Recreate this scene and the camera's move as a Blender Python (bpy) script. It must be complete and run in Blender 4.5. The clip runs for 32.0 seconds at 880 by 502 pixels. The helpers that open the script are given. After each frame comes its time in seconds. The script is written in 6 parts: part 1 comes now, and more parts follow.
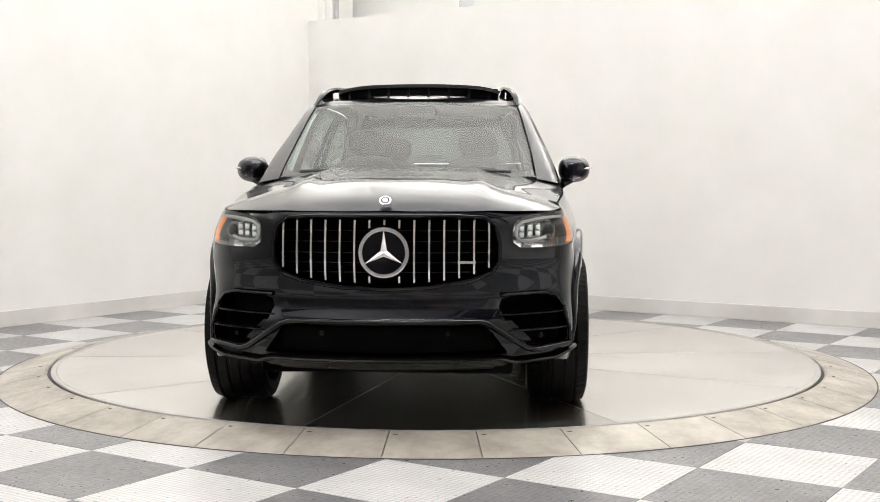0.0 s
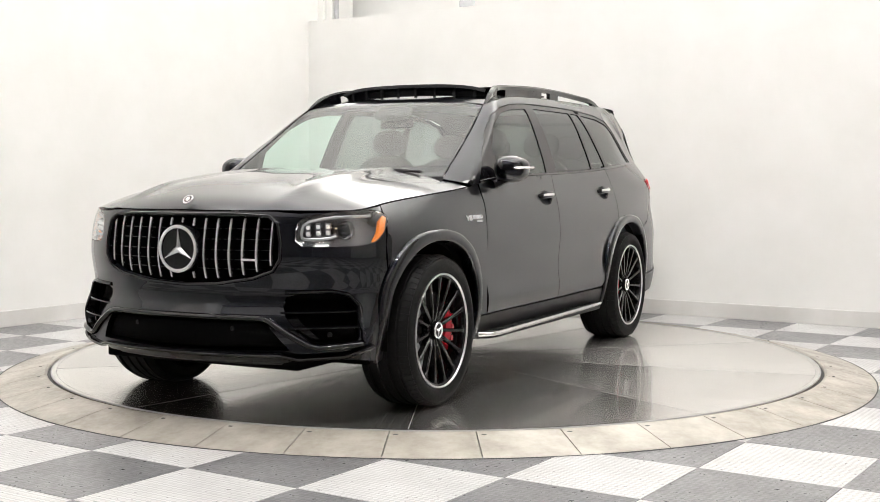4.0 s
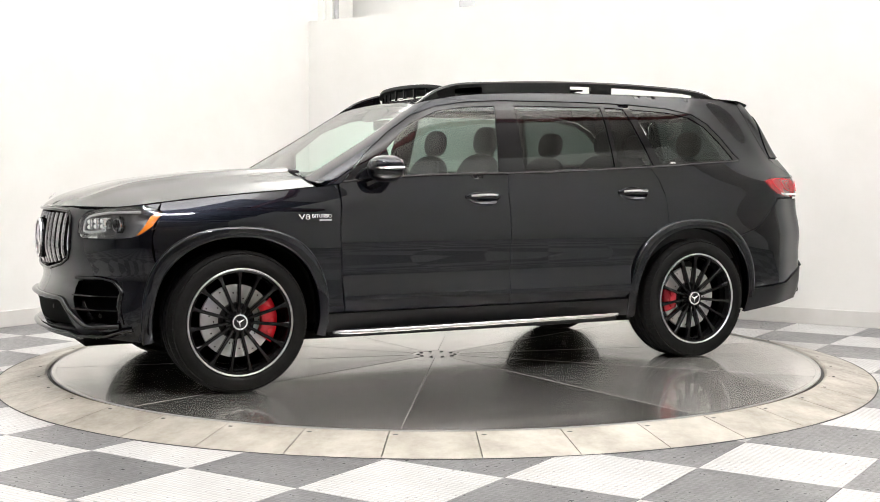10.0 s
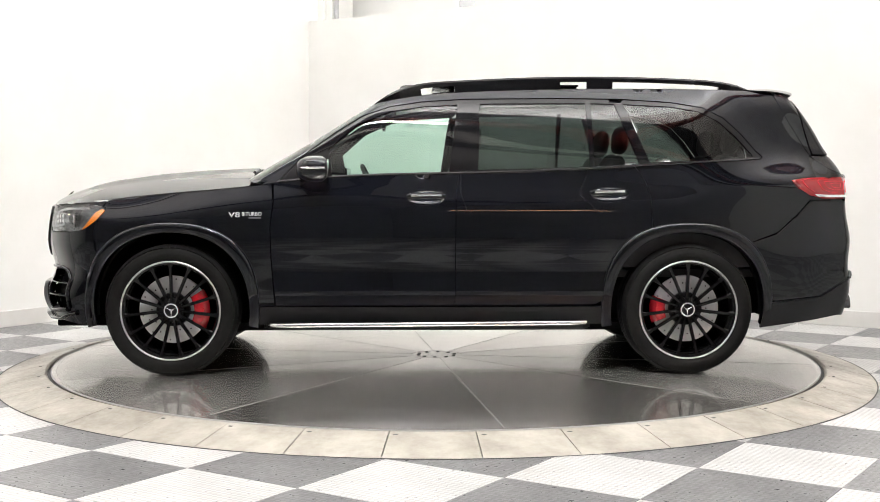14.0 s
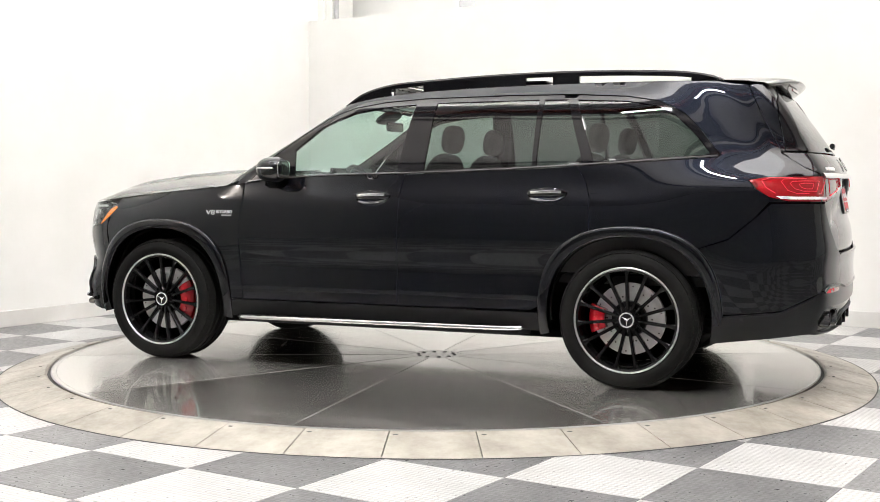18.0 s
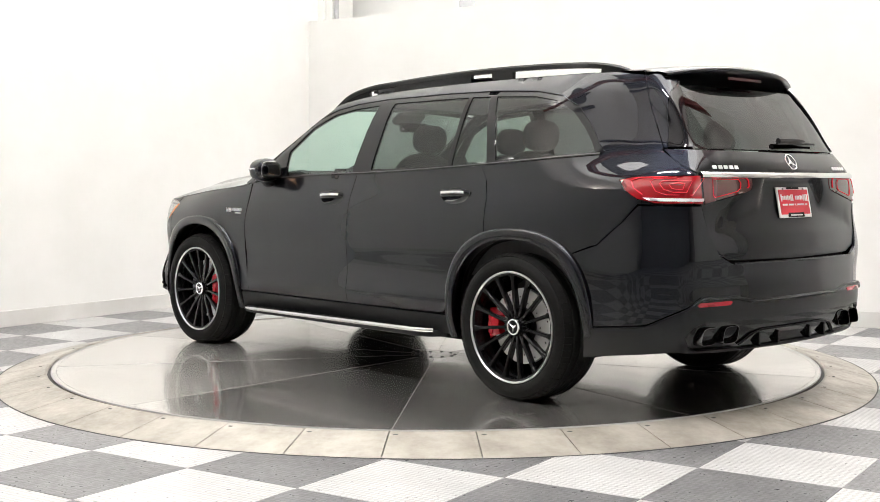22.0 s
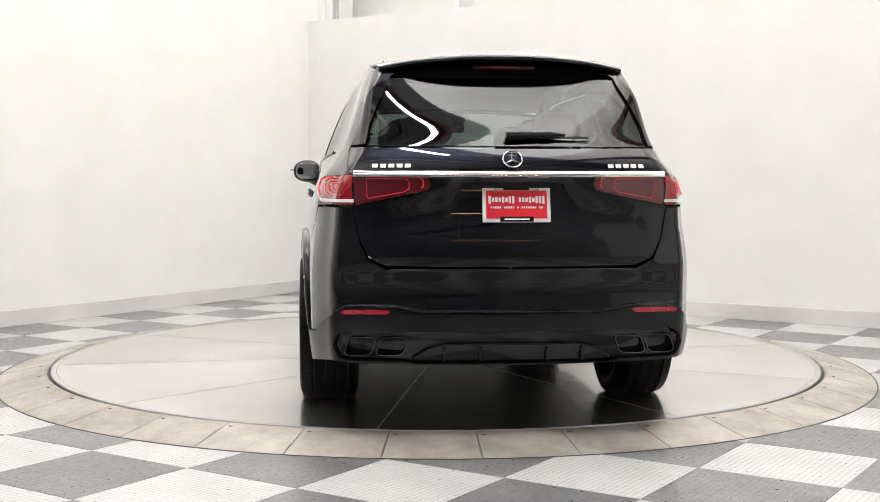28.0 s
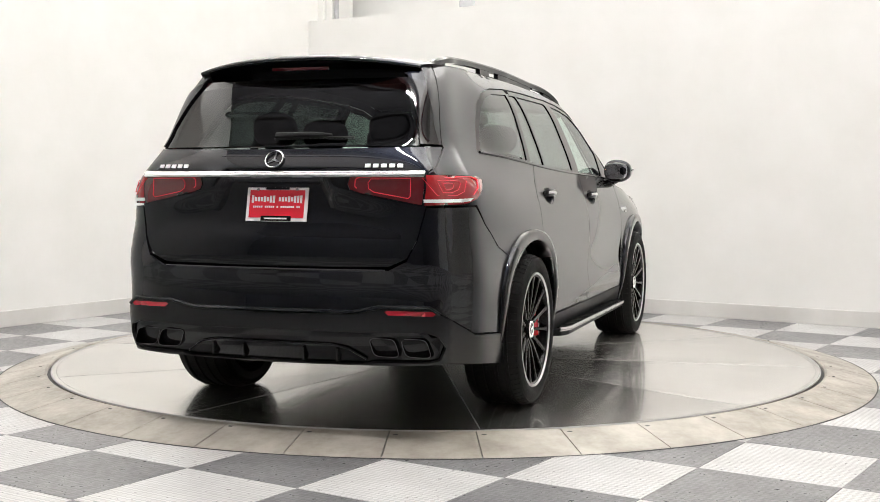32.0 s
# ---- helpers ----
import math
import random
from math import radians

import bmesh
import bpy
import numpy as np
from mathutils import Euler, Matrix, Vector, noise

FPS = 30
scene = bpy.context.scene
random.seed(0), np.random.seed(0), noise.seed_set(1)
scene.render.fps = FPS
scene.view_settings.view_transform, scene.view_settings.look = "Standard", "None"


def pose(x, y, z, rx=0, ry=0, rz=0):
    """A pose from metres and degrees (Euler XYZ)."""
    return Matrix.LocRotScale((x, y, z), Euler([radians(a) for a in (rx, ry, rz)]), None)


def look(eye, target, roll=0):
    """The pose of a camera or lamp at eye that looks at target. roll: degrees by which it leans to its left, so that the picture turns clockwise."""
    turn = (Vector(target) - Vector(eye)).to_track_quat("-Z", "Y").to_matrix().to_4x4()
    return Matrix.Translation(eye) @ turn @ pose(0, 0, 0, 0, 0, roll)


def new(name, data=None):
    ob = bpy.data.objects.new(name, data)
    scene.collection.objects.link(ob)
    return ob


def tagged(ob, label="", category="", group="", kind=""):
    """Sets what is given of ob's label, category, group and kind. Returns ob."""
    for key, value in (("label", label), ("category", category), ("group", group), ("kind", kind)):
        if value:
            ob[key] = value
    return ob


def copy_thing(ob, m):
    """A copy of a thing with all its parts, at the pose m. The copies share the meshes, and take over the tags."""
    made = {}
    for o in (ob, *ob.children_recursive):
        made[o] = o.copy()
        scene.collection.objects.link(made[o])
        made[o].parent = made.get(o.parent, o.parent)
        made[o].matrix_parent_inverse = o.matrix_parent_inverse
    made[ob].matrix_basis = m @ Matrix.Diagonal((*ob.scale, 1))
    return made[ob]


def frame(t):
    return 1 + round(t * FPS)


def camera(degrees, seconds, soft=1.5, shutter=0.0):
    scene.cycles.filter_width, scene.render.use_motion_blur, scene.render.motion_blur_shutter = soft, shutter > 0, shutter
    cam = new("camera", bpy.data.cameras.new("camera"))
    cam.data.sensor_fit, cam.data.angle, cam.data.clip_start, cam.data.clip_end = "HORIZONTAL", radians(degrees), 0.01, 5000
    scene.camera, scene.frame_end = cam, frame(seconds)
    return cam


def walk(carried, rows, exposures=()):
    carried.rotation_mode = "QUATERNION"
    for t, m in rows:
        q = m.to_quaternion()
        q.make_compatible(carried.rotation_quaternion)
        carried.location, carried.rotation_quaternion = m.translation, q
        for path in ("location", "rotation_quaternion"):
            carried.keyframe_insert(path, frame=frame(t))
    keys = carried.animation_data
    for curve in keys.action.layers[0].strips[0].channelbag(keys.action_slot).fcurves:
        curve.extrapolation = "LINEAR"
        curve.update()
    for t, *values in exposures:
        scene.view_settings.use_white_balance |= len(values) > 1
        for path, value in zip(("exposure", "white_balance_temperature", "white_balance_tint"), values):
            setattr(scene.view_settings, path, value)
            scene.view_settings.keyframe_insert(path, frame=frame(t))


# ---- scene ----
from mathutils.geometry import delaunay_2d_cdt

# ---- camera: on a tripod, still ----
EYE = Vector((0.0, -8.0502, 1.2342))
cam = camera(40.50, 32.0, soft=0.7)
still = look(EYE, EYE + Vector((0.00304, 0.99827, -0.05866)), 0.06)
walk(cam, [(0.0, still), (32.0, still)], exposures=[(0.0, -0.32), (3.0, -0.28), (8.0, -0.16), (14.0, -0.10), (23.0, -0.14), (28.0, -0.32), (32.0, -0.34)])

DECK = 0.0588           # height of the turning deck over the floor
GRID = radians(-33.48)  # direction of the tiles and of the partition
SPIN = [(0, -67.15), (1, -73.11), (2, -79.14), (3, -85.25), (6, -103.43), (7, -109.6), (8, -115.81), (9, -122.0), (10, -128.12), (11, -134.22), (12, -140.33), (13, -146.44),
        (14, -152.54), (17, -170.61), (18, -176.63), (19, -182.72), (20, -188.83), (21, -194.94), (22, -201.1), (23, -207.34), (24, -213.53), (25, -219.7),
        (28, -238.75), (29, -245.12), (30, -251.34), (31, -257.42), (32, -263.35)]
CAR_TURN, CAR_ALONG, CAR_SIDE = -25.912, 0.0548, -0.1073


# ---- world and lamps ----
world = bpy.data.worlds.new("world")
scene.world = world
world.use_nodes = True
world.node_tree.nodes["Background"].inputs[0].default_value = (0.9, 0.95, 1.0, 1)
world.node_tree.nodes["Background"].inputs[1].default_value = 0.05


def room_point(a, b, z=0.0):
    """a along the partition from the corner, b out from it into the room."""
    c, s = math.cos(GRID), math.sin(GRID)
    return Vector((-1.422 + c * a + s * b, 5.319 + s * a - c * b, z))


def tube_or_fill_light(a, b, z, length, width, watts, turn=0.0, tilt=0.0, tint=(1.0, 0.977, 0.968)):
    """A strip lamp over the room point a, b; tilt 180 shines upwards, as the added fill does."""
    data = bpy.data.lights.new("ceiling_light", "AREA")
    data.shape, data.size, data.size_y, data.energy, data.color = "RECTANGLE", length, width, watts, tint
    ob = new("tube_or_fill_lamp", data)
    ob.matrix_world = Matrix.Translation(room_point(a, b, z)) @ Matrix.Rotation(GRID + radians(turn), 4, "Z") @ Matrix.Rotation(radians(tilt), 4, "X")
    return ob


# ---- materials ----
def material(name, base=(0.5, 0.5, 0.5), rough=0.5, metal=0.0, **extra):
    m = bpy.data.materials.new(name)
    m.use_nodes = True
    b = m.node_tree.nodes["Principled BSDF"]
    b.inputs["Base Color"].default_value = (*base, 1)
    b.inputs["Roughness"].default_value = rough
    b.inputs["Metallic"].default_value = metal
    for key, value in extra.items():
        b.inputs[key.replace("_", " ")].default_value = value
    return m


def node(m, kind, **values):
    n = m.node_tree.nodes.new(kind)
    for key, value in values.items():
        if isinstance(key, str) and key.startswith("in_"):
            n.inputs[key[3:].replace("_", " ")].default_value = value
    return n


def link(m, a, b):
    m.node_tree.links.new(a, b)


def shader(m):
    return m.node_tree.nodes["Principled BSDF"]


def coords(m, scale=1.0):
    c = node(m, "ShaderNodeTexCoord")
    k = node(m, "ShaderNodeMapping")
    k.inputs["Scale"].default_value = (scale, scale, scale) if not isinstance(scale, tuple) else scale
    link(m, c.outputs["Object"], k.inputs["Vector"])
    return k.outputs["Vector"]


def noise_tex(m, scale, detail=4.0, rough=0.55, stretch=1.0):
    n = node(m, "ShaderNodeTexNoise")
    n.inputs["Scale"].default_value, n.inputs["Detail"].default_value, n.inputs["Roughness"].default_value = scale, detail, rough
    link(m, coords(m, stretch), n.inputs["Vector"])
    return n.outputs["Fac"]


def ramp(m, fac, stops):
    r = node(m, "ShaderNodeValToRGB")
    e = r.color_ramp.elements
    while len(e) < len(stops):
        e.new(0.5)
    for el, (p, c) in zip(e, stops):
        el.position, el.color = p, (*c, 1) if len(c) == 3 else c
    link(m, fac, r.inputs["Fac"])
    return r.outputs["Color"]


def grey(v):
    return (v, v, v)


def bump(m, fac, strength, dist=0.01):
    b = node(m, "ShaderNodeBump")
    b.inputs["Strength"].default_value, b.inputs["Distance"].default_value = strength, dist
    link(m, fac, b.inputs["Height"])
    link(m, b.outputs["Normal"], shader(m).inputs["Normal"])


def vary_rough(m, fac, low, high):
    r = node(m, "ShaderNodeMapRange")
    r.inputs["To Min"].default_value, r.inputs["To Max"].default_value = low, high
    r.inputs["From Min"].default_value, r.inputs["From Max"].default_value = 0.3, 0.7
    link(m, fac, r.inputs["Value"])
    link(m, r.outputs["Result"], shader(m).inputs["Roughness"])


def mottled(name, dark, light, scale, rough=(0.4, 0.6), metal=0.0, relief=0.0, fine=40.0, stretch=1.0):
    m = material(name, light, rough[0], metal)
    big = noise_tex(m, scale, 6.0, 0.6, stretch)
    link(m, ramp(m, big, [(0.3, dark), (0.7, light)]), shader(m).inputs["Base Color"])
    small = noise_tex(m, fine, 3.0, 0.6, stretch)
    vary_rough(m, small, *rough)
    if relief:
        bump(m, small, relief, 0.004)
    return m


def glass(name, tint, gloss=0.0, face=0.08):
    m = bpy.data.materials.new(name)
    m.use_nodes = True
    t = m.node_tree
    t.nodes.remove(t.nodes["Principled BSDF"])
    out = t.nodes["Material Output"]
    see, shine, mix = t.nodes.new("ShaderNodeBsdfTransparent"), t.nodes.new("ShaderNodeBsdfGlossy"), t.nodes.new("ShaderNodeMixShader")
    edge, power, scale = t.nodes.new("ShaderNodeLayerWeight"), t.nodes.new("ShaderNodeMath"), t.nodes.new("ShaderNodeMath")
    edge.inputs["Blend"].default_value = 0.5
    power.operation, power.inputs[1].default_value = "POWER", 4.0
    scale.operation, scale.inputs[1].default_value, scale.inputs[2].default_value = "MULTIPLY_ADD", 1 - face, face
    see.inputs["Color"].default_value = (*tint, 1)
    shine.inputs["Roughness"].default_value = gloss
    t.links.new(edge.outputs["Facing"], power.inputs[0])
    t.links.new(power.outputs[0], scale.inputs[0])
    t.links.new(scale.outputs[0], mix.inputs[0])
    t.links.new(see.outputs[0], mix.inputs[1])
    t.links.new(shine.outputs[0], mix.inputs[2])
    t.links.new(mix.outputs[0], out.inputs["Surface"])
    return m


M_WALL = mottled("white_wall_paint", (0.80, 0.80, 0.77), (0.86, 0.86, 0.84), 1.3, (0.55, 0.7), 0, 0.05, 60)
M_BASE = mottled("white_base_trim", (0.62, 0.61, 0.58), (0.72, 0.71, 0.69), 2.0, (0.4, 0.55))
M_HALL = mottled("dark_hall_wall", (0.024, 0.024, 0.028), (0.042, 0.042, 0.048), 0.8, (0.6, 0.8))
M_HALL_WALL = mottled("grey_hall_wall", (0.34, 0.34, 0.36), (0.42, 0.42, 0.44), 0.8, (0.6, 0.8))
M_CEIL = mottled("white_ceiling_sheet", (0.72, 0.72, 0.71), (0.80, 0.80, 0.79), 0.6, (0.6, 0.8))
M_HALL_ROOF = mottled("grey_hall_roof", (0.42, 0.40, 0.38), (0.55, 0.53, 0.50), 0.7, (0.6, 0.8))
M_RED_BEAM = mottled("red_oxide_steel", (0.13, 0.02, 0.018), (0.20, 0.035, 0.03), 2.0, (0.5, 0.7))
M_STEEL = mottled("galvanised_steel", (0.45, 0.46, 0.47), (0.62, 0.63, 0.64), 6.0, (0.35, 0.5), 0.6)


def tile_material(name, dark, light):
    m = material(name, light, 0.3)
    big = noise_tex(m, 2.2, 6.0, 0.65)
    link(m, ramp(m, big, [(0.28, dark), (0.72, light)]), shader(m).inputs["Base Color"])
    w = node(m, "ShaderNodeTexChecker")
    w.inputs["Scale"].default_value = 52.0
    k = coords(m)
    turn = node(m, "ShaderNodeMapping")
    turn.inputs["Rotation"].default_value = (0, 0, radians(45))
    link(m, k, turn.inputs["Vector"])
    link(m, turn.outputs["Vector"], w.inputs["Vector"])
    scuff = noise_tex(m, 26.0, 4.0, 0.6)
    vary_rough(m, scuff, 0.24, 0.46)
    bump(m, w.outputs["Fac"], 0.4, 0.002)
    # fine raised checks; the colour also carries the shading of their relief
    tone = node(m, "ShaderNodeMix")
    tone.data_type, tone.blend_type = "RGBA", "MULTIPLY"
    tone.inputs["Factor"].default_value = 1.0
    link(m, shader(m).inputs["Base Color"].links[0].from_socket, tone.inputs[6])
    link(m, ramp(m, w.outputs["Fac"], [(0.0, grey(0.74)), (1.0, grey(1.0))]), tone.inputs[7])
    link(m, tone.outputs[2], shader(m).inputs["Base Color"])
    return m


M_TILE_WHITE = tile_material("white_floor_tile", (0.43, 0.43, 0.425), (0.585, 0.585, 0.58))
M_TILE_GREY = tile_material("grey_floor_tile", (0.105, 0.105, 0.11), (0.205, 0.205, 0.21))
M_JOINT = material("tile_joint", (0.16, 0.16, 0.16), 0.7)
M_RAMP = mottled("scuffed_ramp_metal", (0.22, 0.20, 0.165), (0.46, 0.435, 0.385), 3.6, (0.3, 0.5), 0.25, 0.08, 30)
# near-black of the bolts, also used as painted shade in the gaps
M_RAMP_EDGE = material("near_black_bolt_and_gap_shade", (0.03, 0.03, 0.03), 0.6)


def deck_material():
    """Steel, each plate brushed along its own middle line, with smears and worn patches."""
    m = material("brushed_steel_deck", (0.56, 0.54, 0.51), 0.14, 0.93)
    big = noise_tex(m, 1.1, 2.0, 0.5)
    info = node(m, "ShaderNodeObjectInfo")
    mix = node(m, "ShaderNodeMath")
    mix.operation = "MULTIPLY_ADD"
    link(m, info.outputs["Random"], mix.inputs[0])
    mix.inputs[1].default_value = 0.3
    link(m, big, mix.inputs[2])
    base = ramp(m, mix.outputs[0], [(0.32, (0.52, 0.50, 0.47)), (0.60, (0.73, 0.705, 0.67)), (0.95, (0.87, 0.845, 0.81))])
    smear = noise_tex(m, 2.6, 2.0, 0.5, (0.45, 2.2, 1.0))
    tone = node(m, "ShaderNodeMix")
    tone.data_type, tone.blend_type = "RGBA", "MULTIPLY"
    tone.inputs["Factor"].default_value = 1.0
    link(m, base, tone.inputs[6])
    link(m, ramp(m, smear, [(0.30, grey(0.93)), (0.62, grey(1.0))]), tone.inputs[7])
    link(m, tone.outputs[2], shader(m).inputs["Base Color"])
    vary_rough(m, smear, 0.27, 0.24)
    shader(m).inputs["Anisotropic"].default_value = 0.7
    shader(m).inputs["Coat Weight"].default_value = 0.55
    shader(m).inputs["Coat Roughness"].default_value = 0.07
    vec = node(m, "ShaderNodeVectorTransform")
    vec.vector_type, vec.convert_from, vec.convert_to = "VECTOR", "OBJECT", "WORLD"
    vec.inputs[0].default_value = (0, 1, 0)
    link(m, vec.outputs[0], shader(m).inputs["Tangent"])
    return m


M_DECK = deck_material()
M_SEAM = material("deck_joint_filler", (0.26, 0.25, 0.24), 0.4, 0.3)
M_PAINT = material("black_metallic_paint", (0.0045, 0.0055, 0.0088), 0.40, 1.0, Coat_Weight=1.0, Coat_Roughness=0.012, Coat_IOR=1.44)
M_GLOSS = material("gloss_black_plastic", (0.004, 0.004, 0.005), 0.06, 0.0, Specular_IOR_Level=0.36)
M_SATIN = mottled("satin_black_plastic", (0.006, 0.006, 0.007), (0.010, 0.010, 0.011), 9.0, (0.38, 0.5), 0, 0.04, 120)
M_SATIN.node_tree.nodes["Principled BSDF"].inputs["Specular IOR Level"].default_value = 0.25
M_VOID = material("matt_black_cavity", (0.003, 0.003, 0.003), 0.9, Specular_IOR_Level=0.05)
M_CHROME = material("bright_chrome", (0.78, 0.78, 0.79), 0.08, 1.0)
M_SLAT = material("polished_slat_chrome", (0.90, 0.90, 0.91), 0.26, 1.0)
M_GUIDE = material("frosted_light_guide", (0.42, 0.43, 0.44), 0.25, 0.3)
M_DIMCHROME = material("satin_aluminium", (0.62, 0.62, 0.63), 0.22, 1.0)
M_RUBBER = mottled("tyre_rubber", (0.006, 0.006, 0.006), (0.011, 0.011, 0.0105), 7.0, (0.55, 0.75), 0, 0.06, 90)
M_RUBBER.node_tree.nodes["Principled BSDF"].inputs["Specular IOR Level"].default_value = 0.10
M_RIM = material("black_rim_lacquer", (0.003, 0.003, 0.0034), 0.2, 0.0, Specular_IOR_Level=0.28)
M_LIP = material("machined_rim_lip", (0.50, 0.50, 0.50), 0.4, 0.6)
M_DISC = mottled("ground_brake_steel", (0.55, 0.55, 0.55), (0.72, 0.72, 0.72), 12.0, (0.3, 0.45), 0.55)
M_CALIPER = material("red_caliper_lacquer", (0.42, 0.004, 0.012), 0.25, 0.0, Coat_Weight=0.5)
M_GLASS_F = glass("green_tinted_glass", (0.70, 0.86, 0.79))
M_GLASS_R = glass("privacy_glass", (0.21, 0.25, 0.235), face=0.05)
M_GLASS_B = glass("rear_window_glass", (0.10, 0.12, 0.115), face=0.042)
M_GLASS_W = glass("windscreen_glass", (0.76, 0.90, 0.85))
M_LENS = glass("clear_lamp_lens", (0.88, 0.9, 0.9))
M_LAMP_IN = material("lamp_housing", (0.24, 0.24, 0.25), 0.25, 0.7)
M_AMBER = material("amber_reflector", (0.85, 0.22, 0.01), 0.15, 0.0, Coat_Weight=0.7)
M_RED = material("red_lamp_lens", (0.27, 0.003, 0.007), 0.06, 0.0, Coat_Weight=1.0)
M_RED_DARK = material("dark_red_lamp_lens", (0.10, 0.004, 0.008), 0.06, 0.0, Coat_Weight=1.0)
M_RED_LINE = material("bright_red_light_guide", (0.75, 0.02, 0.04), 0.2)
M_WHITE = material("white_enamel", (0.80, 0.80, 0.80), 0.4)
M_PLATE = material("red_plate_enamel", (0.62, 0.012, 0.03), 0.35)
M_SEAT = mottled("black_leather", (0.012, 0.012, 0.013), (0.022, 0.022, 0.023), 14.0, (0.6, 0.7), 0, 0.0, 8)
M_SEAT.node_tree.nodes["Principled BSDF"].inputs["Specular IOR Level"].default_value = 0.2
M_TRIM = mottled("dark_cabin_trim", (0.014, 0.014, 0.015), (0.024, 0.024, 0.025), 8.0, (0.5, 0.65))


# ---- mesh helpers ----
def mesh_object(name, verts, faces, mat, parent=None, label="", smooth=True):
    me = bpy.data.meshes.new(name)
    me.from_pydata([tuple(v) for v in verts], [], [tuple(f) for f in faces])
    me.materials.append(mat)
    me.polygons.foreach_set("use_smooth", [smooth] * len(me.polygons))
    me.update()
    ob = new(name, me)
    ob.parent = parent
    if label:
        ob["label"] = label
    return ob


def part(name, bm, mat, parent=None, label="", smooth=False, sharp=35):
    """Links a bmesh as one mesh object under a thing or a part."""
    me = bpy.data.meshes.new(name)
    bmesh.ops.recalc_face_normals(bm, faces=bm.faces)
    if smooth:
        for f in bm.faces:
            f.smooth = True
        for e in bm.edges:
            if len(e.link_faces) == 2 and e.calc_face_angle(0) > radians(sharp):
                e.smooth = False
    bm.to_mesh(me)
    bm.free()
    me.materials.append(mat)
    ob = new(name, me)
    ob.parent = parent
    if label:
        ob["label"] = label
    return ob


def box_bm(size, centre=(0, 0, 0), bevel=0.0, m=None, segments=2):
    bm = bmesh.new()
    bmesh.ops.create_cube(bm, size=1.0, matrix=Matrix.Translation(centre) @ Matrix.Diagonal((*size, 1)))
    if bevel:
        bmesh.ops.bevel(bm, geom=bm.edges[:], offset=bevel, segments=segments, affect="EDGES", profile=0.5)
    if m is not None:
        bmesh.ops.transform(bm, matrix=m, verts=bm.verts)
    return bm


def lathe_bm(profile, axis="y", steps=48, centre=(0, 0, 0), closed=False):
    """profile: (radius, along) points turned round an axis."""
    bm = bmesh.new()
    rings = []
    for i in range(steps):
        a = 2 * math.pi * i / steps
        c, s = math.cos(a), math.sin(a)
        ring = []
        for r, h in profile:
            p = {"y": (r * c, h, r * s), "z": (r * c, r * s, h), "x": (h, r * c, r * s)}[axis]
            ring.append(bm.verts.new(Vector(p) + Vector(centre)))
        rings.append(ring)
    n = len(profile)
    for i in range(steps):
        a, b = rings[i], rings[(i + 1) % steps]
        for j in range(n if closed else n - 1):
            k = (j + 1) % n
            if profile[j][0] < 1e-6 and profile[k][0] < 1e-6:
                continue
            bm.faces.new([a[j], a[k], b[k], b[j]])
    bmesh.ops.remove_doubles(bm, verts=bm.verts, dist=1e-5)
    return bm


def sweep_bm(points, section, up=(0, 0, 1), closed=False, ends=True, scales=None):
    """Sweeps a closed (side, up) section along points."""
    bm = bmesh.new()
    pts = [Vector(p) for p in points]
    rings, n = [], len(pts)
    for i, p in enumerate(pts):
        a = pts[(i - 1) % n] if closed or i else p
        b = pts[(i + 1) % n] if closed or i < n - 1 else p
        t = (b - a).normalized()
        side = t.cross(Vector(up)).normalized()
        u = side.cross(t).normalized()
        k = scales[i] if scales else 1.0
        rings.append([bm.verts.new(p + side * x * k + u * y * k) for x, y in section])
    m = len(section)
    for i in range(n if closed else n - 1):
        a, b = rings[i], rings[(i + 1) % n]
        for j in range(m):
            bm.faces.new([a[j], a[(j + 1) % m], b[(j + 1) % m], b[j]])
    if ends and not closed:
        bm.faces.new(rings[0][::-1])
        bm.faces.new(rings[-1])
    return bm


def round_section(w, h, n=10):
    return [(0.5 * w * math.cos(2 * math.pi * i / n), 0.5 * h * math.sin(2 * math.pi * i / n)) for i in range(n)]


def prism_bm(outline, depth, m=None, bevel=0.0):
    """A flat outline in x and y, given thickness in z."""
    bm = bmesh.new()
    vs = [bm.verts.new((x, y, 0)) for x, y in outline]
    f = bm.faces.new(vs)
    out = bmesh.ops.extrude_face_region(bm, geom=[f])
    bmesh.ops.translate(bm, vec=(0, 0, depth), verts=[g for g in out["geom"] if isinstance(g, bmesh.types.BMVert)])
    if bevel:
        bmesh.ops.bevel(bm, geom=bm.edges[:], offset=bevel, segments=2, affect="EDGES", profile=0.5)
    if m is not None:
        bmesh.ops.transform(bm, matrix=m, verts=bm.verts)
    return bm


def join_bm(*bms):
    out = bmesh.new()
    for b in bms:
        me = bpy.data.meshes.new("piece")
        b.to_mesh(me)
        b.free()
        out.from_mesh(me)
        bpy.data.meshes.remove(me)
    return out


# ---- the room ----
def slab(name, a0, a1, b0, b1, z0, z1, mat, label, bevel=0.0):
    bm = box_bm((a1 - a0, b1 - b0, z1 - z0), ((a0 + a1) / 2, -(b0 + b1) / 2, (z0 + z1) / 2), bevel)
    ob = part(name, bm, mat)
    ob.matrix_world = Matrix.Translation(room_point(0, 0)) @ Matrix.Rotation(GRID, 4, "Z")
    return tagged(ob, label, "wall", kind="structure")


HALL_A, HALL_B, HALL_Z = 16.0, 22.0, 9.0
WALL_TOP = 3.0
BAY_A, BAY_B = 9.4, 7.0     # the lit bay, edged by roof beams; the hall beyond is dark


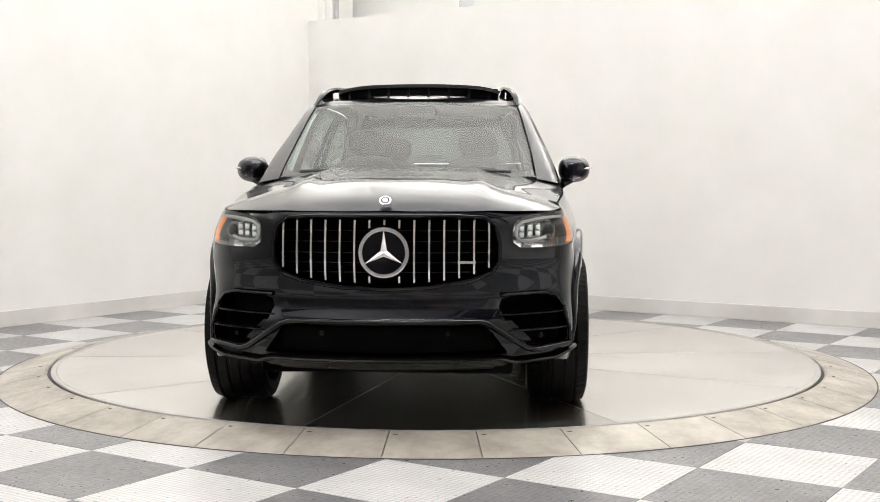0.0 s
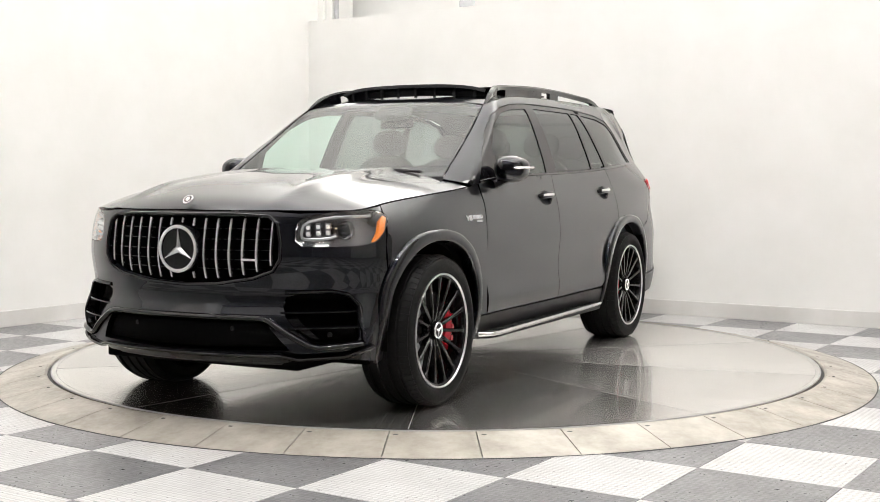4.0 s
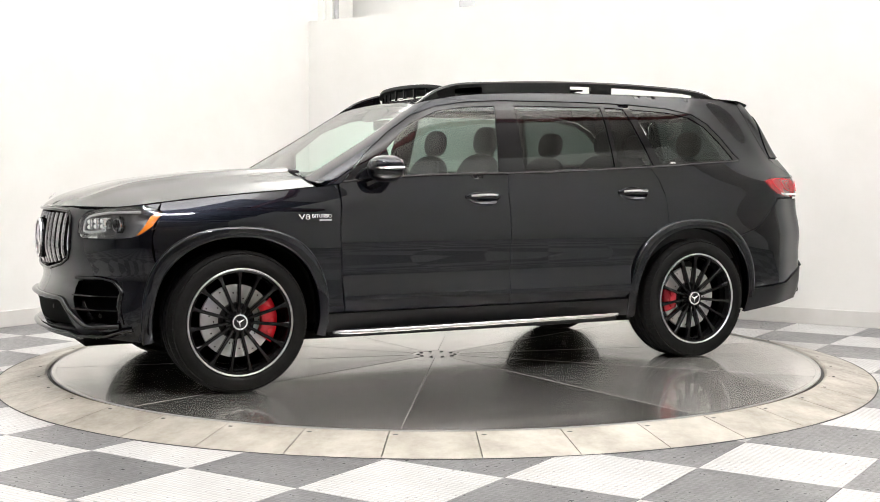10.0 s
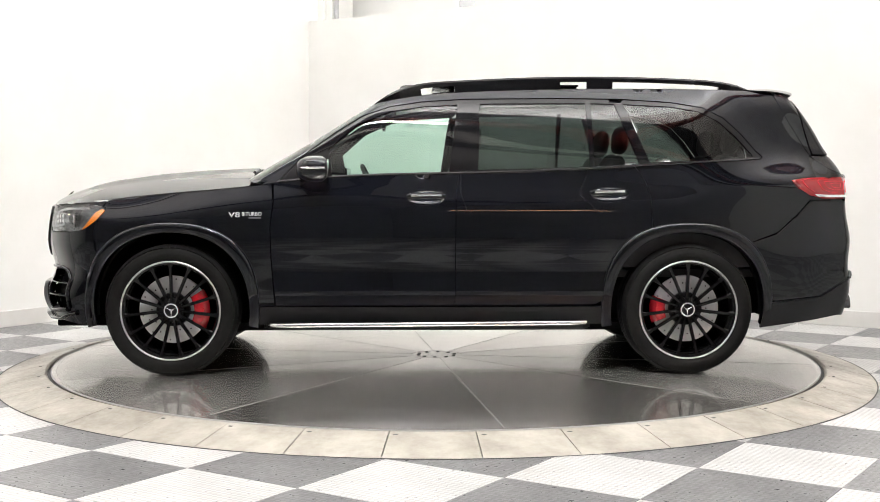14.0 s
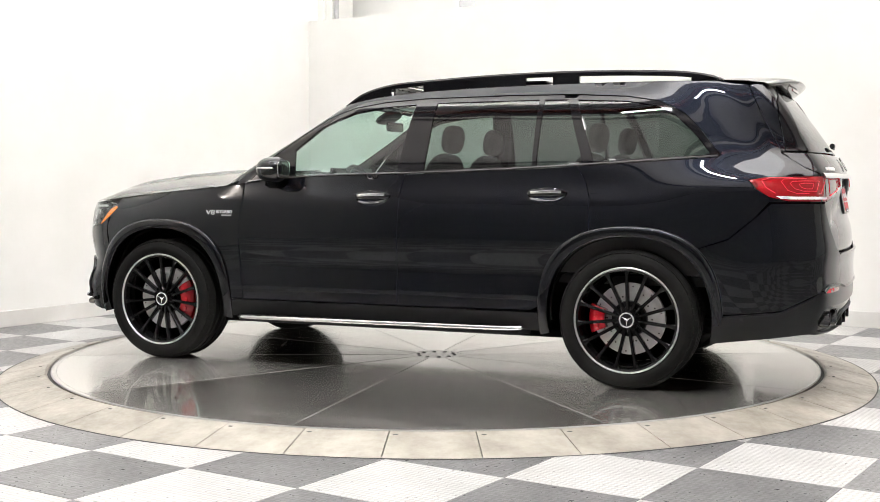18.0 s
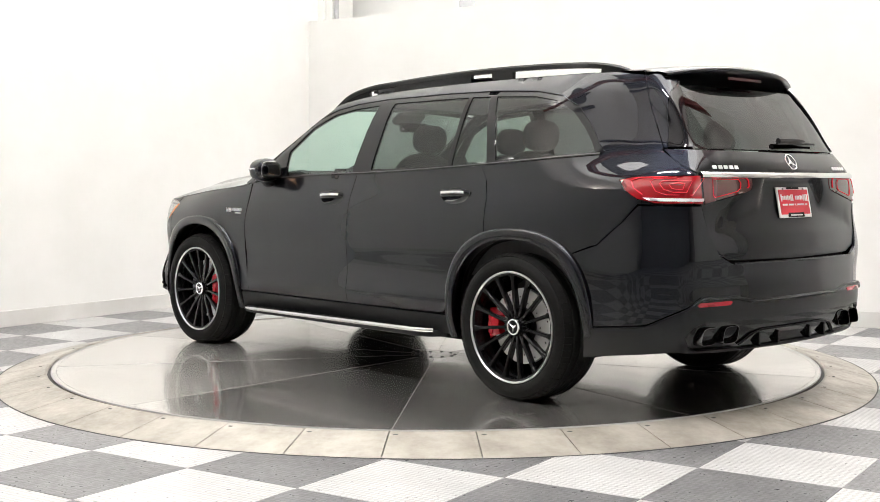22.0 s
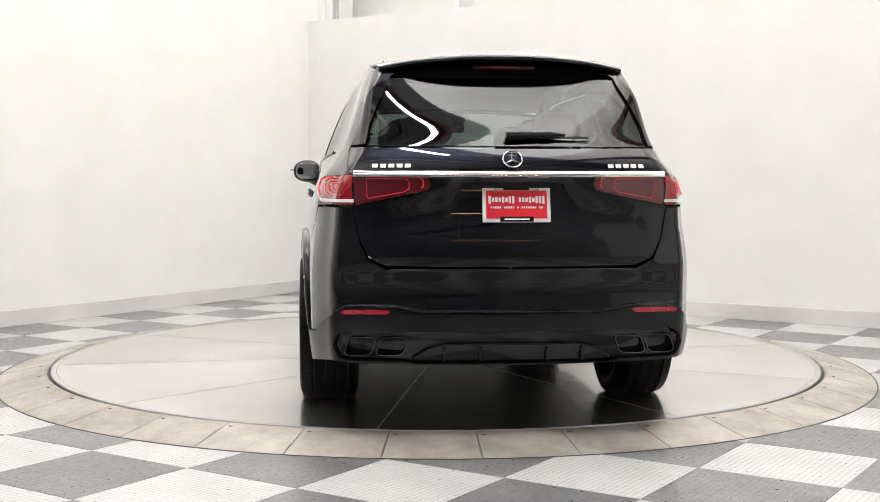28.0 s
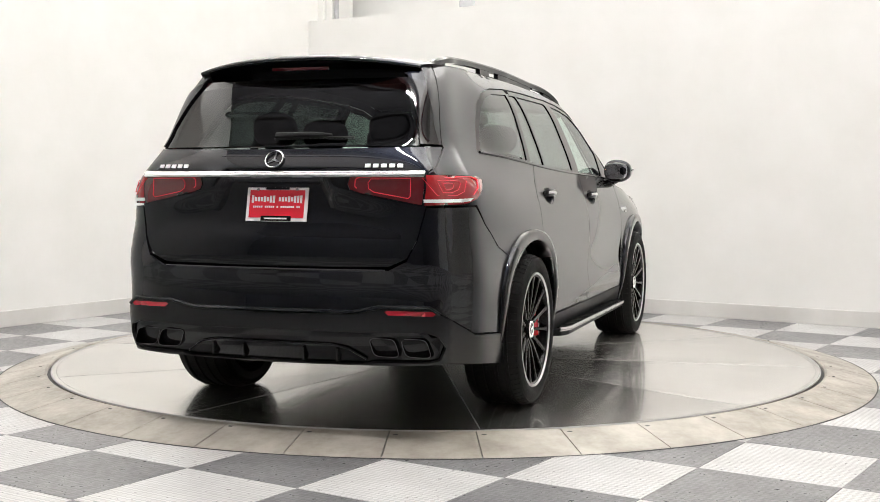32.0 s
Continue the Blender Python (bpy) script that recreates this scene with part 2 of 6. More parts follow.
def light_fitting(a, b, z, length, watts, turn=0.0, tint=(1.0, 0.977, 0.968), tilt=0.0, drop=0.14):
    lamp = tube_or_fill_light(a, b, z, length, 0.09, watts, turn, tilt, tint)
    f = part("ceiling_light", box_bm((length + 0.08, 0.18, 0.07), (0, 0, 0.045), 0.01), M_WHITE)
    f.matrix_world = lamp.matrix_world.copy()
    tagged(f, "long white strip light hanging under the roof beam", "ceiling light", "ceiling lights")
    for k in (-0.4, 0.4):
        part("hanger", box_bm((0.02, 0.02, drop), (k * length, 0.0, 0.075 + drop / 2)), M_STEEL, f)
    return f


def build_room():
    slab("wall_partition", -0.12, BAY_A + 0.4, -0.16, 0.0, 0, 3.0, M_WALL, "white painted partition wall with a flat top ledge")
    slab("wall_left", -0.16, 0.0, -0.75, 13.0, 0, HALL_Z, M_WALL, "tall plain white painted wall")
    slab("wall_left_far", -0.16, 0.0, 13.0, 22.0, 0, HALL_Z, M_WALL, "white painted hall wall beyond the bay")
    slab("wall_upper", -2.0, BAY_A + 0.4, -0.95, -0.75, 0, HALL_Z, M_WALL, "white painted block wall above the partition")
    # unseen hall walls, added; their white and grey shape the car's reflections
    slab("wall_hall_end", BAY_A + 0.4, 16.0, -0.95, -0.75, 0, HALL_Z, M_HALL_ROOF, "unseen grey hall wall beyond the bay, toned for reflections")
    slab("wall_rear", -0.2, 16.0, 22.0, 22.2, 0, HALL_Z, M_HALL_WALL, "unseen grey hall wall behind the showroom, toned for reflections")
    slab("wall_right", 16.0, 16.2, -1.5, 10.0, 0, HALL_Z, M_WALL, "unseen white hall side wall, toned for reflections")
    slab("wall_right_far", 16.0, 16.2, 10.0, 22.2, 0, HALL_Z, M_HALL_WALL, "unseen grey hall side wall, toned for reflections")
    slab("wall_return", -2.2, -2.0, -0.75, 0.2, 0, HALL_Z, M_WALL, "white wall closing the gap behind the partition")
    slab("ceiling", -2.2, BAY_A, -0.95, BAY_B, HALL_Z, HALL_Z + 0.15, M_CEIL, "white sheet ceiling over the turntable bay")
    slab("ceiling_hall", BAY_A, 16.2, -0.95, BAY_B, HALL_Z, HALL_Z + 0.15, M_HALL_ROOF, "grey hall ceiling")
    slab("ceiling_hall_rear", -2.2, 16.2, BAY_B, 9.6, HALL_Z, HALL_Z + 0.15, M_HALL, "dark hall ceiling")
    slab("ceiling_hall_far", -2.2, 16.2, 9.6, 22.2, HALL_Z, HALL_Z + 0.15, M_HALL_ROOF, "grey hall ceiling behind the camera")
    slab("baseboard_right", 0.015, BAY_A + 0.4, 0.0, 0.015, 0, 0.135, M_BASE, "off-white baseboard", 0.003)
    slab("baseboard_left", 0.0, 0.015, 0.0, 13.0, 0, 0.135, M_BASE, "off-white baseboard", 0.003)
    slab("partition_column", 0.0, 0.16, -0.60, -0.22, 0, HALL_Z, M_WALL, "white boxed column behind the partition", 0.004)
    slab("corner_post", 0.0, 0.07, -0.22, -0.165, 0, HALL_Z, M_WALL, "off-white painted corner post", 0.004)
    for b in range(5):
        slab("block_course", 0.0, BAY_A + 0.4, -0.752, -0.746, 3.1 + 0.4 * b, 3.105 + 0.4 * b, M_BASE, "mortar course of the block wall")
    # conduit and hanging bracket above the partition
    pts = [room_point(0.20, -0.25, z) for z in (0.2, 2.0, 3.3, HALL_Z)]
    pipe = part("conduit_pipe", sweep_bm(pts, round_section(0.05, 0.05, 12), up=(1, 0, 0)), M_STEEL, None, "", True)
    tagged(pipe, "grey steel conduit pipe running up behind the partition", "pipe")
    rod = room_point(1.95, -0.2, 0)
    bm = join_bm(box_bm((0.05, 0.05, HALL_Z - 3.0), rod + Vector((0, 0, HALL_Z / 2 + 1.5)), 0.004), box_bm((0.16, 0.10, 0.07), rod + Vector((0, 0, 3.06)), 0.008))
    tagged(part("hanging_bracket", bm, M_STEEL), "grey steel bracket hanging above the partition", "bracket")
    # red oxide roof beams round the bay
    slab("roof_beam", 0.0, 16.0, BAY_B, BAY_B + 0.2, 6.42, 6.8, M_RED_BEAM, "red oxide painted steel roof beam")["category"] = "beam"
    slab("roof_beam", BAY_A, BAY_A + 0.2, -0.75, BAY_B, 6.42, 6.8, M_RED_BEAM, "red oxide painted steel roof beam")["category"] = "beam"
    for b in (7.8, 8.7, 9.9, 15.5):
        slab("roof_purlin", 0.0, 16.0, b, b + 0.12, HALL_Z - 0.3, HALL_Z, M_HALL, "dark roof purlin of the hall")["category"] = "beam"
    # strip lights under the beam, then added fill uplights that have no fitting
    for a, n, w in LAMPS:
        light_fitting(a, BAY_B + 0.1, 6.2, n, w, tilt=20.0)
    for a, b, z, n, w, turn in FILL_UPLIGHTS:
        tube_or_fill_light(a, b, z, n, 0.12, w, turn, 180.0)
    # more added fill, lifting the hall ceiling behind the camera
    tube_or_fill_light(1.3, 9.6, 4.6, 3.5, 0.12, 420, 0.0, 180.0, (1.0, 0.90, 0.84))
    tube_or_fill_light(4.0, 13.6, 6.0, 7.0, 0.12, 480, 0.0, 180.0, (0.95, 0.95, 1.0))
    f = light_fitting(11.85, 11.7, 4.45, 2.6, 32, -math.degrees(GRID), (1.0, 0.52, 0.26), drop=HALL_Z - 4.52)
    f["label"] = "short ceiling light fitting with a warm tube"


LAMPS = [(5.9, 1.7, 270)]
FILL_UPLIGHTS = [(4.6, BAY_B + 0.1, 6.85, 8.4, 1750, 0.0), (BAY_A + 0.1, 3.9, 6.85, 7.0, 1400, 90.0), (3.6, 0.1, 4.6, 6.5, 620, 0.0)]


def build_floor():
    bm = box_bm((18.4, 23.7, 0.1), (7.0, -10.35, -0.058))
    g = part("ground", bm, M_JOINT)
    g.matrix_world = Matrix.Translation(room_point(0, 0)) @ Matrix.Rotation(GRID, 4, "Z")
    tagged(g, "dark sub-floor under the interlocking tiles", "floor", kind="structure")
    size = 0.6104
    c, s = math.cos(GRID), math.sin(GRID)
    tile_me = {}
    for key, mat in (("w", M_TILE_WHITE), ("g", M_TILE_GREY)):
        bm = bmesh.new()
        h = size / 2 - 0.0012
        bmesh.ops.create_cube(bm, size=1.0, matrix=Matrix.Translation((0, 0, -0.004)) @ Matrix.Diagonal((2 * h, 2 * h, 0.008, 1)))
        bmesh.ops.bevel(bm, geom=[e for e in bm.edges if all(v.co.z > -0.002 for v in e.verts)], offset=0.0012, segments=1, affect="EDGES")
        me = bpy.data.meshes.new("floor_tile")
        bm.to_mesh(me)
        bm.free()
        me.materials.append(mat)
        tile_me[key] = me
    far = {"w": bmesh.new(), "g": bmesh.new()}
    rnd = random.Random(4)
    for i in range(-26, 28):
        for j in range(-32, 16):
            x = -0.5618 + size * (c * (i + 0.5) - s * (j + 0.5))
            y = -3.3165 + size * (s * (i + 0.5) + c * (j + 0.5))
            a = (x + 1.422) * c + (y - 5.319) * s
            b = (x + 1.422) * s - (y - 5.319) * c
            if a < -0.3 or b < -0.3 or a > 15.9 or b > 21.9 or math.hypot(x, y) < 2.35:
                continue
            key = "w" if (i + j) % 2 == 0 else "g"
            turn = Matrix.Translation((x, y, rnd.uniform(-0.0006, 0.0006))) @ Matrix.Rotation(GRID, 4, "Z")
            if math.hypot(x, y) < 6.2 and y > -6.0:
                t = new("floor_tile", tile_me[key])
                t.matrix_world = g.matrix_world.inverted() @ turn
                t.parent = g
            else:
                bmesh.ops.create_cube(far[key], size=1.0, matrix=turn @ Matrix.Translation((0, 0, -0.004)) @ Matrix.Diagonal((size - 0.0024, size - 0.0024, 0.008, 1)))
    for key, mat in (("w", M_TILE_WHITE), ("g", M_TILE_GREY)):
        o = part("far_tiles", far[key], mat, g)
        o.matrix_parent_inverse = g.matrix_world.inverted()
        o["kind"] = "stuff"


R_DECK, R_IN, R_OUT = 2.492, 2.513, 2.816


def sector_bm(r0, r1, a0, a1, z_of, thick, n=10, gap=0.0):
    bm = bmesh.new()
    top, low = [], []
    radii = [r0, r1] if not isinstance(r0, list) else r0
    for r in radii:
        g = gap / max(r, 0.05)
        row = [(r * math.cos(a0 + g + (a1 - a0 - 2 * g) * k / n), r * math.sin(a0 + g + (a1 - a0 - 2 * g) * k / n)) for k in range(n + 1)]
        top.append([bm.verts.new((x, y, z_of(r))) for x, y in row])
        low.append([bm.verts.new((x, y, z_of(r) - thick)) for x, y in row])
    m = len(radii)
    for i in range(m - 1):
        for k in range(n):
            bm.faces.new([top[i][k], top[i + 1][k], top[i + 1][k + 1], top[i][k + 1]])
            bm.faces.new([low[i][k], low[i][k + 1], low[i + 1][k + 1], low[i + 1][k]])
        bm.faces.new([top[i][0], low[i][0], low[i + 1][0], top[i + 1][0]])
        bm.faces.new([top[i][n], top[i + 1][n], low[i + 1][n], low[i][n]])
    for k in range(n):
        bm.faces.new([top[0][k], top[0][k + 1], low[0][k + 1], low[0][k]])
        bm.faces.new([top[-1][k], low[-1][k], low[-1][k + 1], top[-1][k + 1]])
    return bm


def build_turntable():
    """The fixed ring of ramp plates and the turning deck of ten plates."""
    ring = tagged(new("turntable_ring"), "fixed ring of bevelled grey metal ramp plates round the turntable", "turntable", kind="structure")
    # plates slope from the deck's height to the floor
    prof = [R_IN, R_IN + 0.012, R_OUT - 0.01, R_OUT]
    height = {prof[0]: DECK - 0.004, prof[1]: DECK + 0.004, prof[2]: 0.006, prof[3]: 0.002}
    count = 39
    for i in range(count):
        a0 = radians(-95.0 + 360 / count * i)
        bm = sector_bm(prof, None, a0, a0 + 2 * math.pi / count, lambda r: height[r], 0.03, 6, 0.0028)
        p = part("ramp_plate", bm, M_RAMP, ring)
        b = a0 + radians(0.75)
        bolt = lathe_bm([(0.0001, 0.0015), (0.011, 0.0015), (0.012, 0)], "z", 10)
        o = part("bolt", bolt, M_RAMP_EDGE, p)
        o.location = ((R_IN + 0.05) * math.cos(b), (R_IN + 0.05) * math.sin(b), DECK - 0.004)
    # near-black bed under the plates puts shade into their joints
    part("joint_shade_bed", lathe_bm([(R_IN, DECK - 0.026), (R_OUT - 0.02, -0.012), (R_OUT - 0.02, -0.03)], "z", 120), M_RAMP_EDGE, ring)
    # near-black lining, painted shade for the gap round the deck
    part("gap_shade_lining", lathe_bm([(R_IN + 0.002, -0.05), (R_IN + 0.002, DECK - 0.02), (R_DECK - 0.03, DECK - 0.02), (R_DECK - 0.03, -0.05)], "z", 120), M_RAMP_EDGE, ring)
    part("ring_edge", lathe_bm([(R_OUT + 0.001, -0.001), (R_OUT + 0.001, 0.003), (R_OUT + 0.008, 0.002), (R_OUT + 0.008, -0.001)], "z", 160), M_RAMP_EDGE, ring)

    deck = tagged(new("turntable_deck"), "round turning deck of ten brushed steel plates", "turntable")
    rnd = random.Random(3)
    plate = part("deck_plate", sector_bm([0.17, 0.8, 1.6, R_DECK - 0.035], None, -radians(18), radians(18), lambda r: DECK, 0.02, 16, 0.0016), M_DECK, deck)
    plate.rotation_euler = (0, 0, radians(34.2 + 18))
    for i in range(1, 10):
        p = new("deck_plate", plate.data)
        p.parent = deck
        p.rotation_euler = (0, 0, radians(34.2 + 18 + 36 * i))
    for i in range(10):
        o = part("seam_strip", box_bm((R_DECK - 0.22, 0.004, 0.004), ((R_DECK + 0.15) / 2, 0, DECK - 0.0012), 0.001, None, 1), M_SEAM, deck)
        o.rotation_euler = (0, 0, radians(34.2 + 36 * i))
    part("rim_band", lathe_bm([(R_DECK - 0.033, DECK - 0.02), (R_DECK - 0.033, DECK), (R_DECK, DECK), (R_DECK, DECK - 0.03)], "z", 160), M_DECK, deck)
    hub = part("centre_plate", lathe_bm([(0.0001, DECK - 0.001), (0.166, DECK - 0.001), (0.166, DECK - 0.02)], "z", 40), M_DECK, deck)
    for k in range(10):
        a = radians(22 + 36 * k)
        o = part("bolt", lathe_bm([(0.0001, 0.003), (0.012, 0.003), (0.014, 0)], "z", 8), M_RAMP_EDGE, hub)
        o.location = (0.125 * math.cos(a), 0.125 * math.sin(a), DECK - 0.001)
    part("rim_edge", lathe_bm([(R_DECK - 0.007, DECK - 0.004), (R_DECK - 0.006, DECK + 0.0025), (R_DECK - 0.001, DECK + 0.0025), (R_DECK + 0.001, DECK - 0.004)], "z", 160), M_LIP, deck, "bright worn edge of the deck")
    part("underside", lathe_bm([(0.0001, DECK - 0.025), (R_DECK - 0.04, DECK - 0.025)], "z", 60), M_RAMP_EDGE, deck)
    return deck


# ---- the car's skin: a closed curve round the car at every height ----
def cubic(xs, ys):
    """A natural cubic spline through the points, straight beyond its ends."""
    xs, ys = np.array(xs, float), np.array(ys, float)
    if xs[0] > xs[-1]:
        xs, ys = xs[::-1], ys[::-1]
    n, h = len(xs), np.diff(xs)
    a, r = np.eye(n), np.zeros(n)
    for i in range(1, n - 1):
        a[i, i - 1:i + 2] = h[i - 1], 2 * (h[i - 1] + h[i]), h[i]
        r[i] = 6 * ((ys[i + 1] - ys[i]) / h[i] - (ys[i] - ys[i - 1]) / h[i - 1])
    m = np.linalg.solve(a, r)

    def at(x):
        x = np.asarray(x, float)
        k = np.clip(np.searchsorted(xs, x) - 1, 0, n - 2)
        c = np.clip(x, xs[0], xs[-1])
        t0, t1, hh = xs[k + 1] - c, c - xs[k], h[k]
        y = m[k] * t0 ** 3 / (6 * hh) + m[k + 1] * t1 ** 3 / (6 * hh) + (ys[k] / hh - m[k] * hh / 6) * t0 + (ys[k + 1] / hh - m[k + 1] * hh / 6) * t1
        s0 = (ys[1] - ys[0]) / h[0] - h[0] * m[1] / 6
        s1 = (ys[-1] - ys[-2]) / h[-1] + h[-1] * m[-2] / 6
        return y + np.where(x < xs[0], (x - xs[0]) * s0, 0) + np.where(x > xs[-1], (x - xs[-1]) * s1, 0)
    return at


SIDE = cubic([0.15, 0.30, 0.42, 0.55, 0.70, 0.85, 0.97, 1.06, 1.12, 1.20, 1.28, 1.45, 1.60, 1.68, 1.75],
             [0.86, 0.912, 0.938, 0.946, 0.952, 0.954, 0.944, 0.926, 0.908, 0.886, 0.864, 0.802, 0.735, 0.680, 0.610])
NOSE = cubic([0.20, 0.30, 0.38, 0.46, 0.52, 0.60, 0.68, 0.78, 0.90, 1.00, 1.05, 1.10], [2.42, 2.470, 2.502, 2.514, 2.500, 2.462, 2.470, 2.495, 2.488, 2.465, 2.437, 2.392])
SCREEN = cubic([1.10, 1.25, 1.424, 1.519, 1.60, 1.653, 1.718, 1.76], [1.31, 1.07, 0.775, 0.622, 0.495, 0.408, 0.291, 0.205])
TAIL = cubic([0.26, 0.40, 0.50, 0.60, 0.70, 0.80, 0.92, 1.05, 1.20, 1.28, 1.34, 1.45, 1.60, 1.70], [-2.615, -2.682, -2.700, -2.700, -2.698, -2.706, -2.688, -2.674, -2.668, -2.636, -2.592, -2.515, -2.405, -2.33])
BELT = cubic([2.2, 2.0, 1.5, 1.12, 0.92, -0.18, -1.25, -2.04, -2.3], [1.03, 1.054, 1.106, 1.140, 1.165, 1.218, 1.262, 1.310, 1.325])
ROOF_EDGE = cubic([0.33, 0.08, -0.27, -0.77, -1.14, -1.51, -1.84, -2.05, -2.3], [1.662, 1.706, 1.736, 1.752, 1.757, 1.756, 1.751, 1.745, 1.730])


REAR_W = cubic([0.95, 1.0, 1.05, 1.10, 1.155, 1.20, 1.238, 1.28, 1.342, 1.40, 1.45, 1.533, 1.60, 1.655, 1.70, 1.743, 1.78],
               [0.993, 0.991, 0.988, 0.984, 0.970, 0.945, 0.918, 0.888, 0.855, 0.838, 0.829, 0.816, 0.802, 0.783, 0.762, 0.737, 0.708])


class Skin:
    """upper: the glasshouse with its windscreen; else the lower body with its nose."""

    def __init__(self, upper, z_ref):
        self.upper, lo, hi = upper, -9, 26
        self.lo, n = lo, 36
        a, b = np.eye(n), np.zeros((n, n))
        for i in range(1, n - 1):
            a[i, i - 1:i + 2] = 1, 4, 1
            b[i, i - 1:i + 2] = 6, -12, 6
        self.second = np.linalg.solve(a, b)
        us = np.linspace(-8, 25, 3301)
        p = self.point(us, np.full(us.shape, z_ref))
        arc = np.concatenate([[0], np.cumsum(np.linalg.norm(np.diff(p, axis=0), axis=1))])
        self.us, self.arc = us, arc - np.interp(0, us, arc)

    def control(self, z):
        g = SIDE(z) / 0.955
        xc, one = TAIL(z), np.ones_like(z)
        ease = lambda t: np.clip(t, 0, 1) ** 2 * (3 - 2 * np.clip(t, 0, 1))
        w, q = np.where(z < 0.95, 0.5 + 0.5 * g, REAR_W(np.maximum(z, 0.95))), ease((z - 1.30) / 0.35)
        wl = 1 + 0.02 * ease((0.98 - z) / 0.28)
        if self.upper:
            f, k = SCREEN(z), SIDE(z) / 0.889
            front = [(f, 0 * one), (f - 0.012, 0.33 * k), (f - 0.030, 0.58 * (0.35 + 0.65 * k)), (f - 0.056, 0.742 * (0.35 + 0.65 * k)), (f - 0.112, 0.845 * (0.1 + 0.9 * k)), (f - 0.25, 0.884 * k), (f - 0.62, 0.891 * k)]
        else:
            f, k = NOSE(z), 0.4 + 0.6 * g
            low = 1 + 0.030 * ease((0.80 - z) / 0.40)
            t = np.clip((z - 0.90) / 0.25, 0, 1) ** 1.6
            front = [(f, 0 * one), (f - 0.024, 0.30 * one), (f - 0.100, 0.56 * one), (f - 0.200, 0.740 * k * low), (f - 0.325, 0.862 * k * low * (1 - 0.06 * t)), (f - 0.52, 0.918 * g * (1 - 0.13 * t)), (1.5 * one, 0.957 * g * (1 - 0.06 * t))]
        x6, x9, x10, x12 = front[6][0], -0.8 * one, -1.5 * one, xc + 0.43
        rear = [(x6 + (x9 - x6) / 3, 0.960 * g), (x6 + (x9 - x6) * 2 / 3, 0.964 * g), (x9, 0.965 * g), (x10, 0.961 * g), (x10 + 0.6 * (x12 - x10), 0.942 * (0.45 * g + 0.55 * w) * (1 - 0.03 * q)),
                (x12, (0.912 - 0.052 * q) * w * wl), (xc + 0.28, (0.880 - 0.035 * q) * w * wl), (xc + 0.150, (0.826 - 0.006 * q) * w * wl), (xc + 0.070 - 0.018 * q, (0.748 + 0.025 * q) * w), (xc + 0.016, (0.38 + 0.03 * q) * one), (xc, 0 * one)]
        half = front + rear
        xs, ys = [], []
        for i in range(-9, 27):
            k = abs(i) if i <= 17 else 34 - i
            sign = -1 if i < 0 or i > 17 else 1
            xs.append(half[k][0])
            ys.append(sign * half[k][1])
        return np.stack(xs, 1), np.stack(ys, 1)

    def point(self, u, z):
        u, z = np.atleast_1d(np.asarray(u, float)), np.atleast_1d(np.asarray(z, float))
        k = np.clip(np.floor(u - self.lo).astype(int), 0, 34)
        t = u - self.lo - k
        row = np.arange(len(u))
        out = []
        for c in self.control(z):
            m = c @ self.second.T
            c0, c1, m0, m1 = c[row, k], c[row, k + 1], m[row, k], m[row, k + 1]
            out.append(m0 * (1 - t) ** 3 / 6 + m1 * t ** 3 / 6 + (c0 - m0 / 6) * (1 - t) + (c1 - m1 / 6) * t)
        return np.stack([out[0], out[1], z], 1)

    def normal(self, u, z):
        e = 1e-3
        du = self.point(u + e, z) - self.point(u - e, z)
        dz = self.point(u, z + e) - self.point(u, z - e)
        n = np.cross(du, dz)
        return n / np.linalg.norm(n, axis=1)[:, None]

    def u_of(self, q):
        return np.interp(q, self.arc, self.us)

    def token(self, tok):
        """('x', x, z) on the left flank, ('f', y, z) at the front, ('r', y, z) at the rear -> sheet place."""
        kind, v, z = tok
        if kind == "u":
            u = v
        elif kind == "x":
            us = np.linspace(0, 17, 681)
            p = self.point(us, np.full(us.shape, z))
            u = np.interp(-v, -p[:, 0], us)
        elif kind == "f":
            us = np.linspace(0, 7, 281)
            p = self.point(us, np.full(us.shape, z))
            u = math.copysign(np.interp(abs(v), p[:, 1], us), v)
        else:
            us = np.linspace(17, 11, 241)
            p = self.point(us, np.full(us.shape, z))
            u = np.interp(abs(v), p[:, 1], us)
            u = 34 - u if v < 0 else u
        return (float(np.interp(u, self.us, self.arc)), z)

    def at(self, tok, off=0.0):
        """The place and the outward normal on the skin."""
        q, z = self.token(tok)
        u = self.u_of(np.array([q]))
        zz = np.array([z])
        n = self.normal(u, zz)[0]
        return Vector(self.point(u, zz)[0] + n * off), Vector(n)


LOW, TOP = Skin(False, 0.85), Skin(True, 1.35)


def inside(poly, pts):
    x, y = pts[:, 0], pts[:, 1]
    res = np.zeros(len(pts), bool)
    for (x0, y0), (x1, y1) in zip(poly, np.roll(poly, -1, 0)):
        hit = (y0 > y) != (y1 > y)
        with np.errstate(divide="ignore", invalid="ignore"):
            cross = x < (x1 - x0) * (y - y0) / (y1 - y0) + x0
        res ^= hit & cross
    return res


def chaikin(poly, times):
    poly = np.array(poly, float)
    for _ in range(times):
        nxt = np.roll(poly, -1, 0)
        poly = np.stack([0.75 * poly + 0.25 * nxt, 0.25 * poly + 0.75 * nxt], 1).reshape(-1, 2)
    return poly


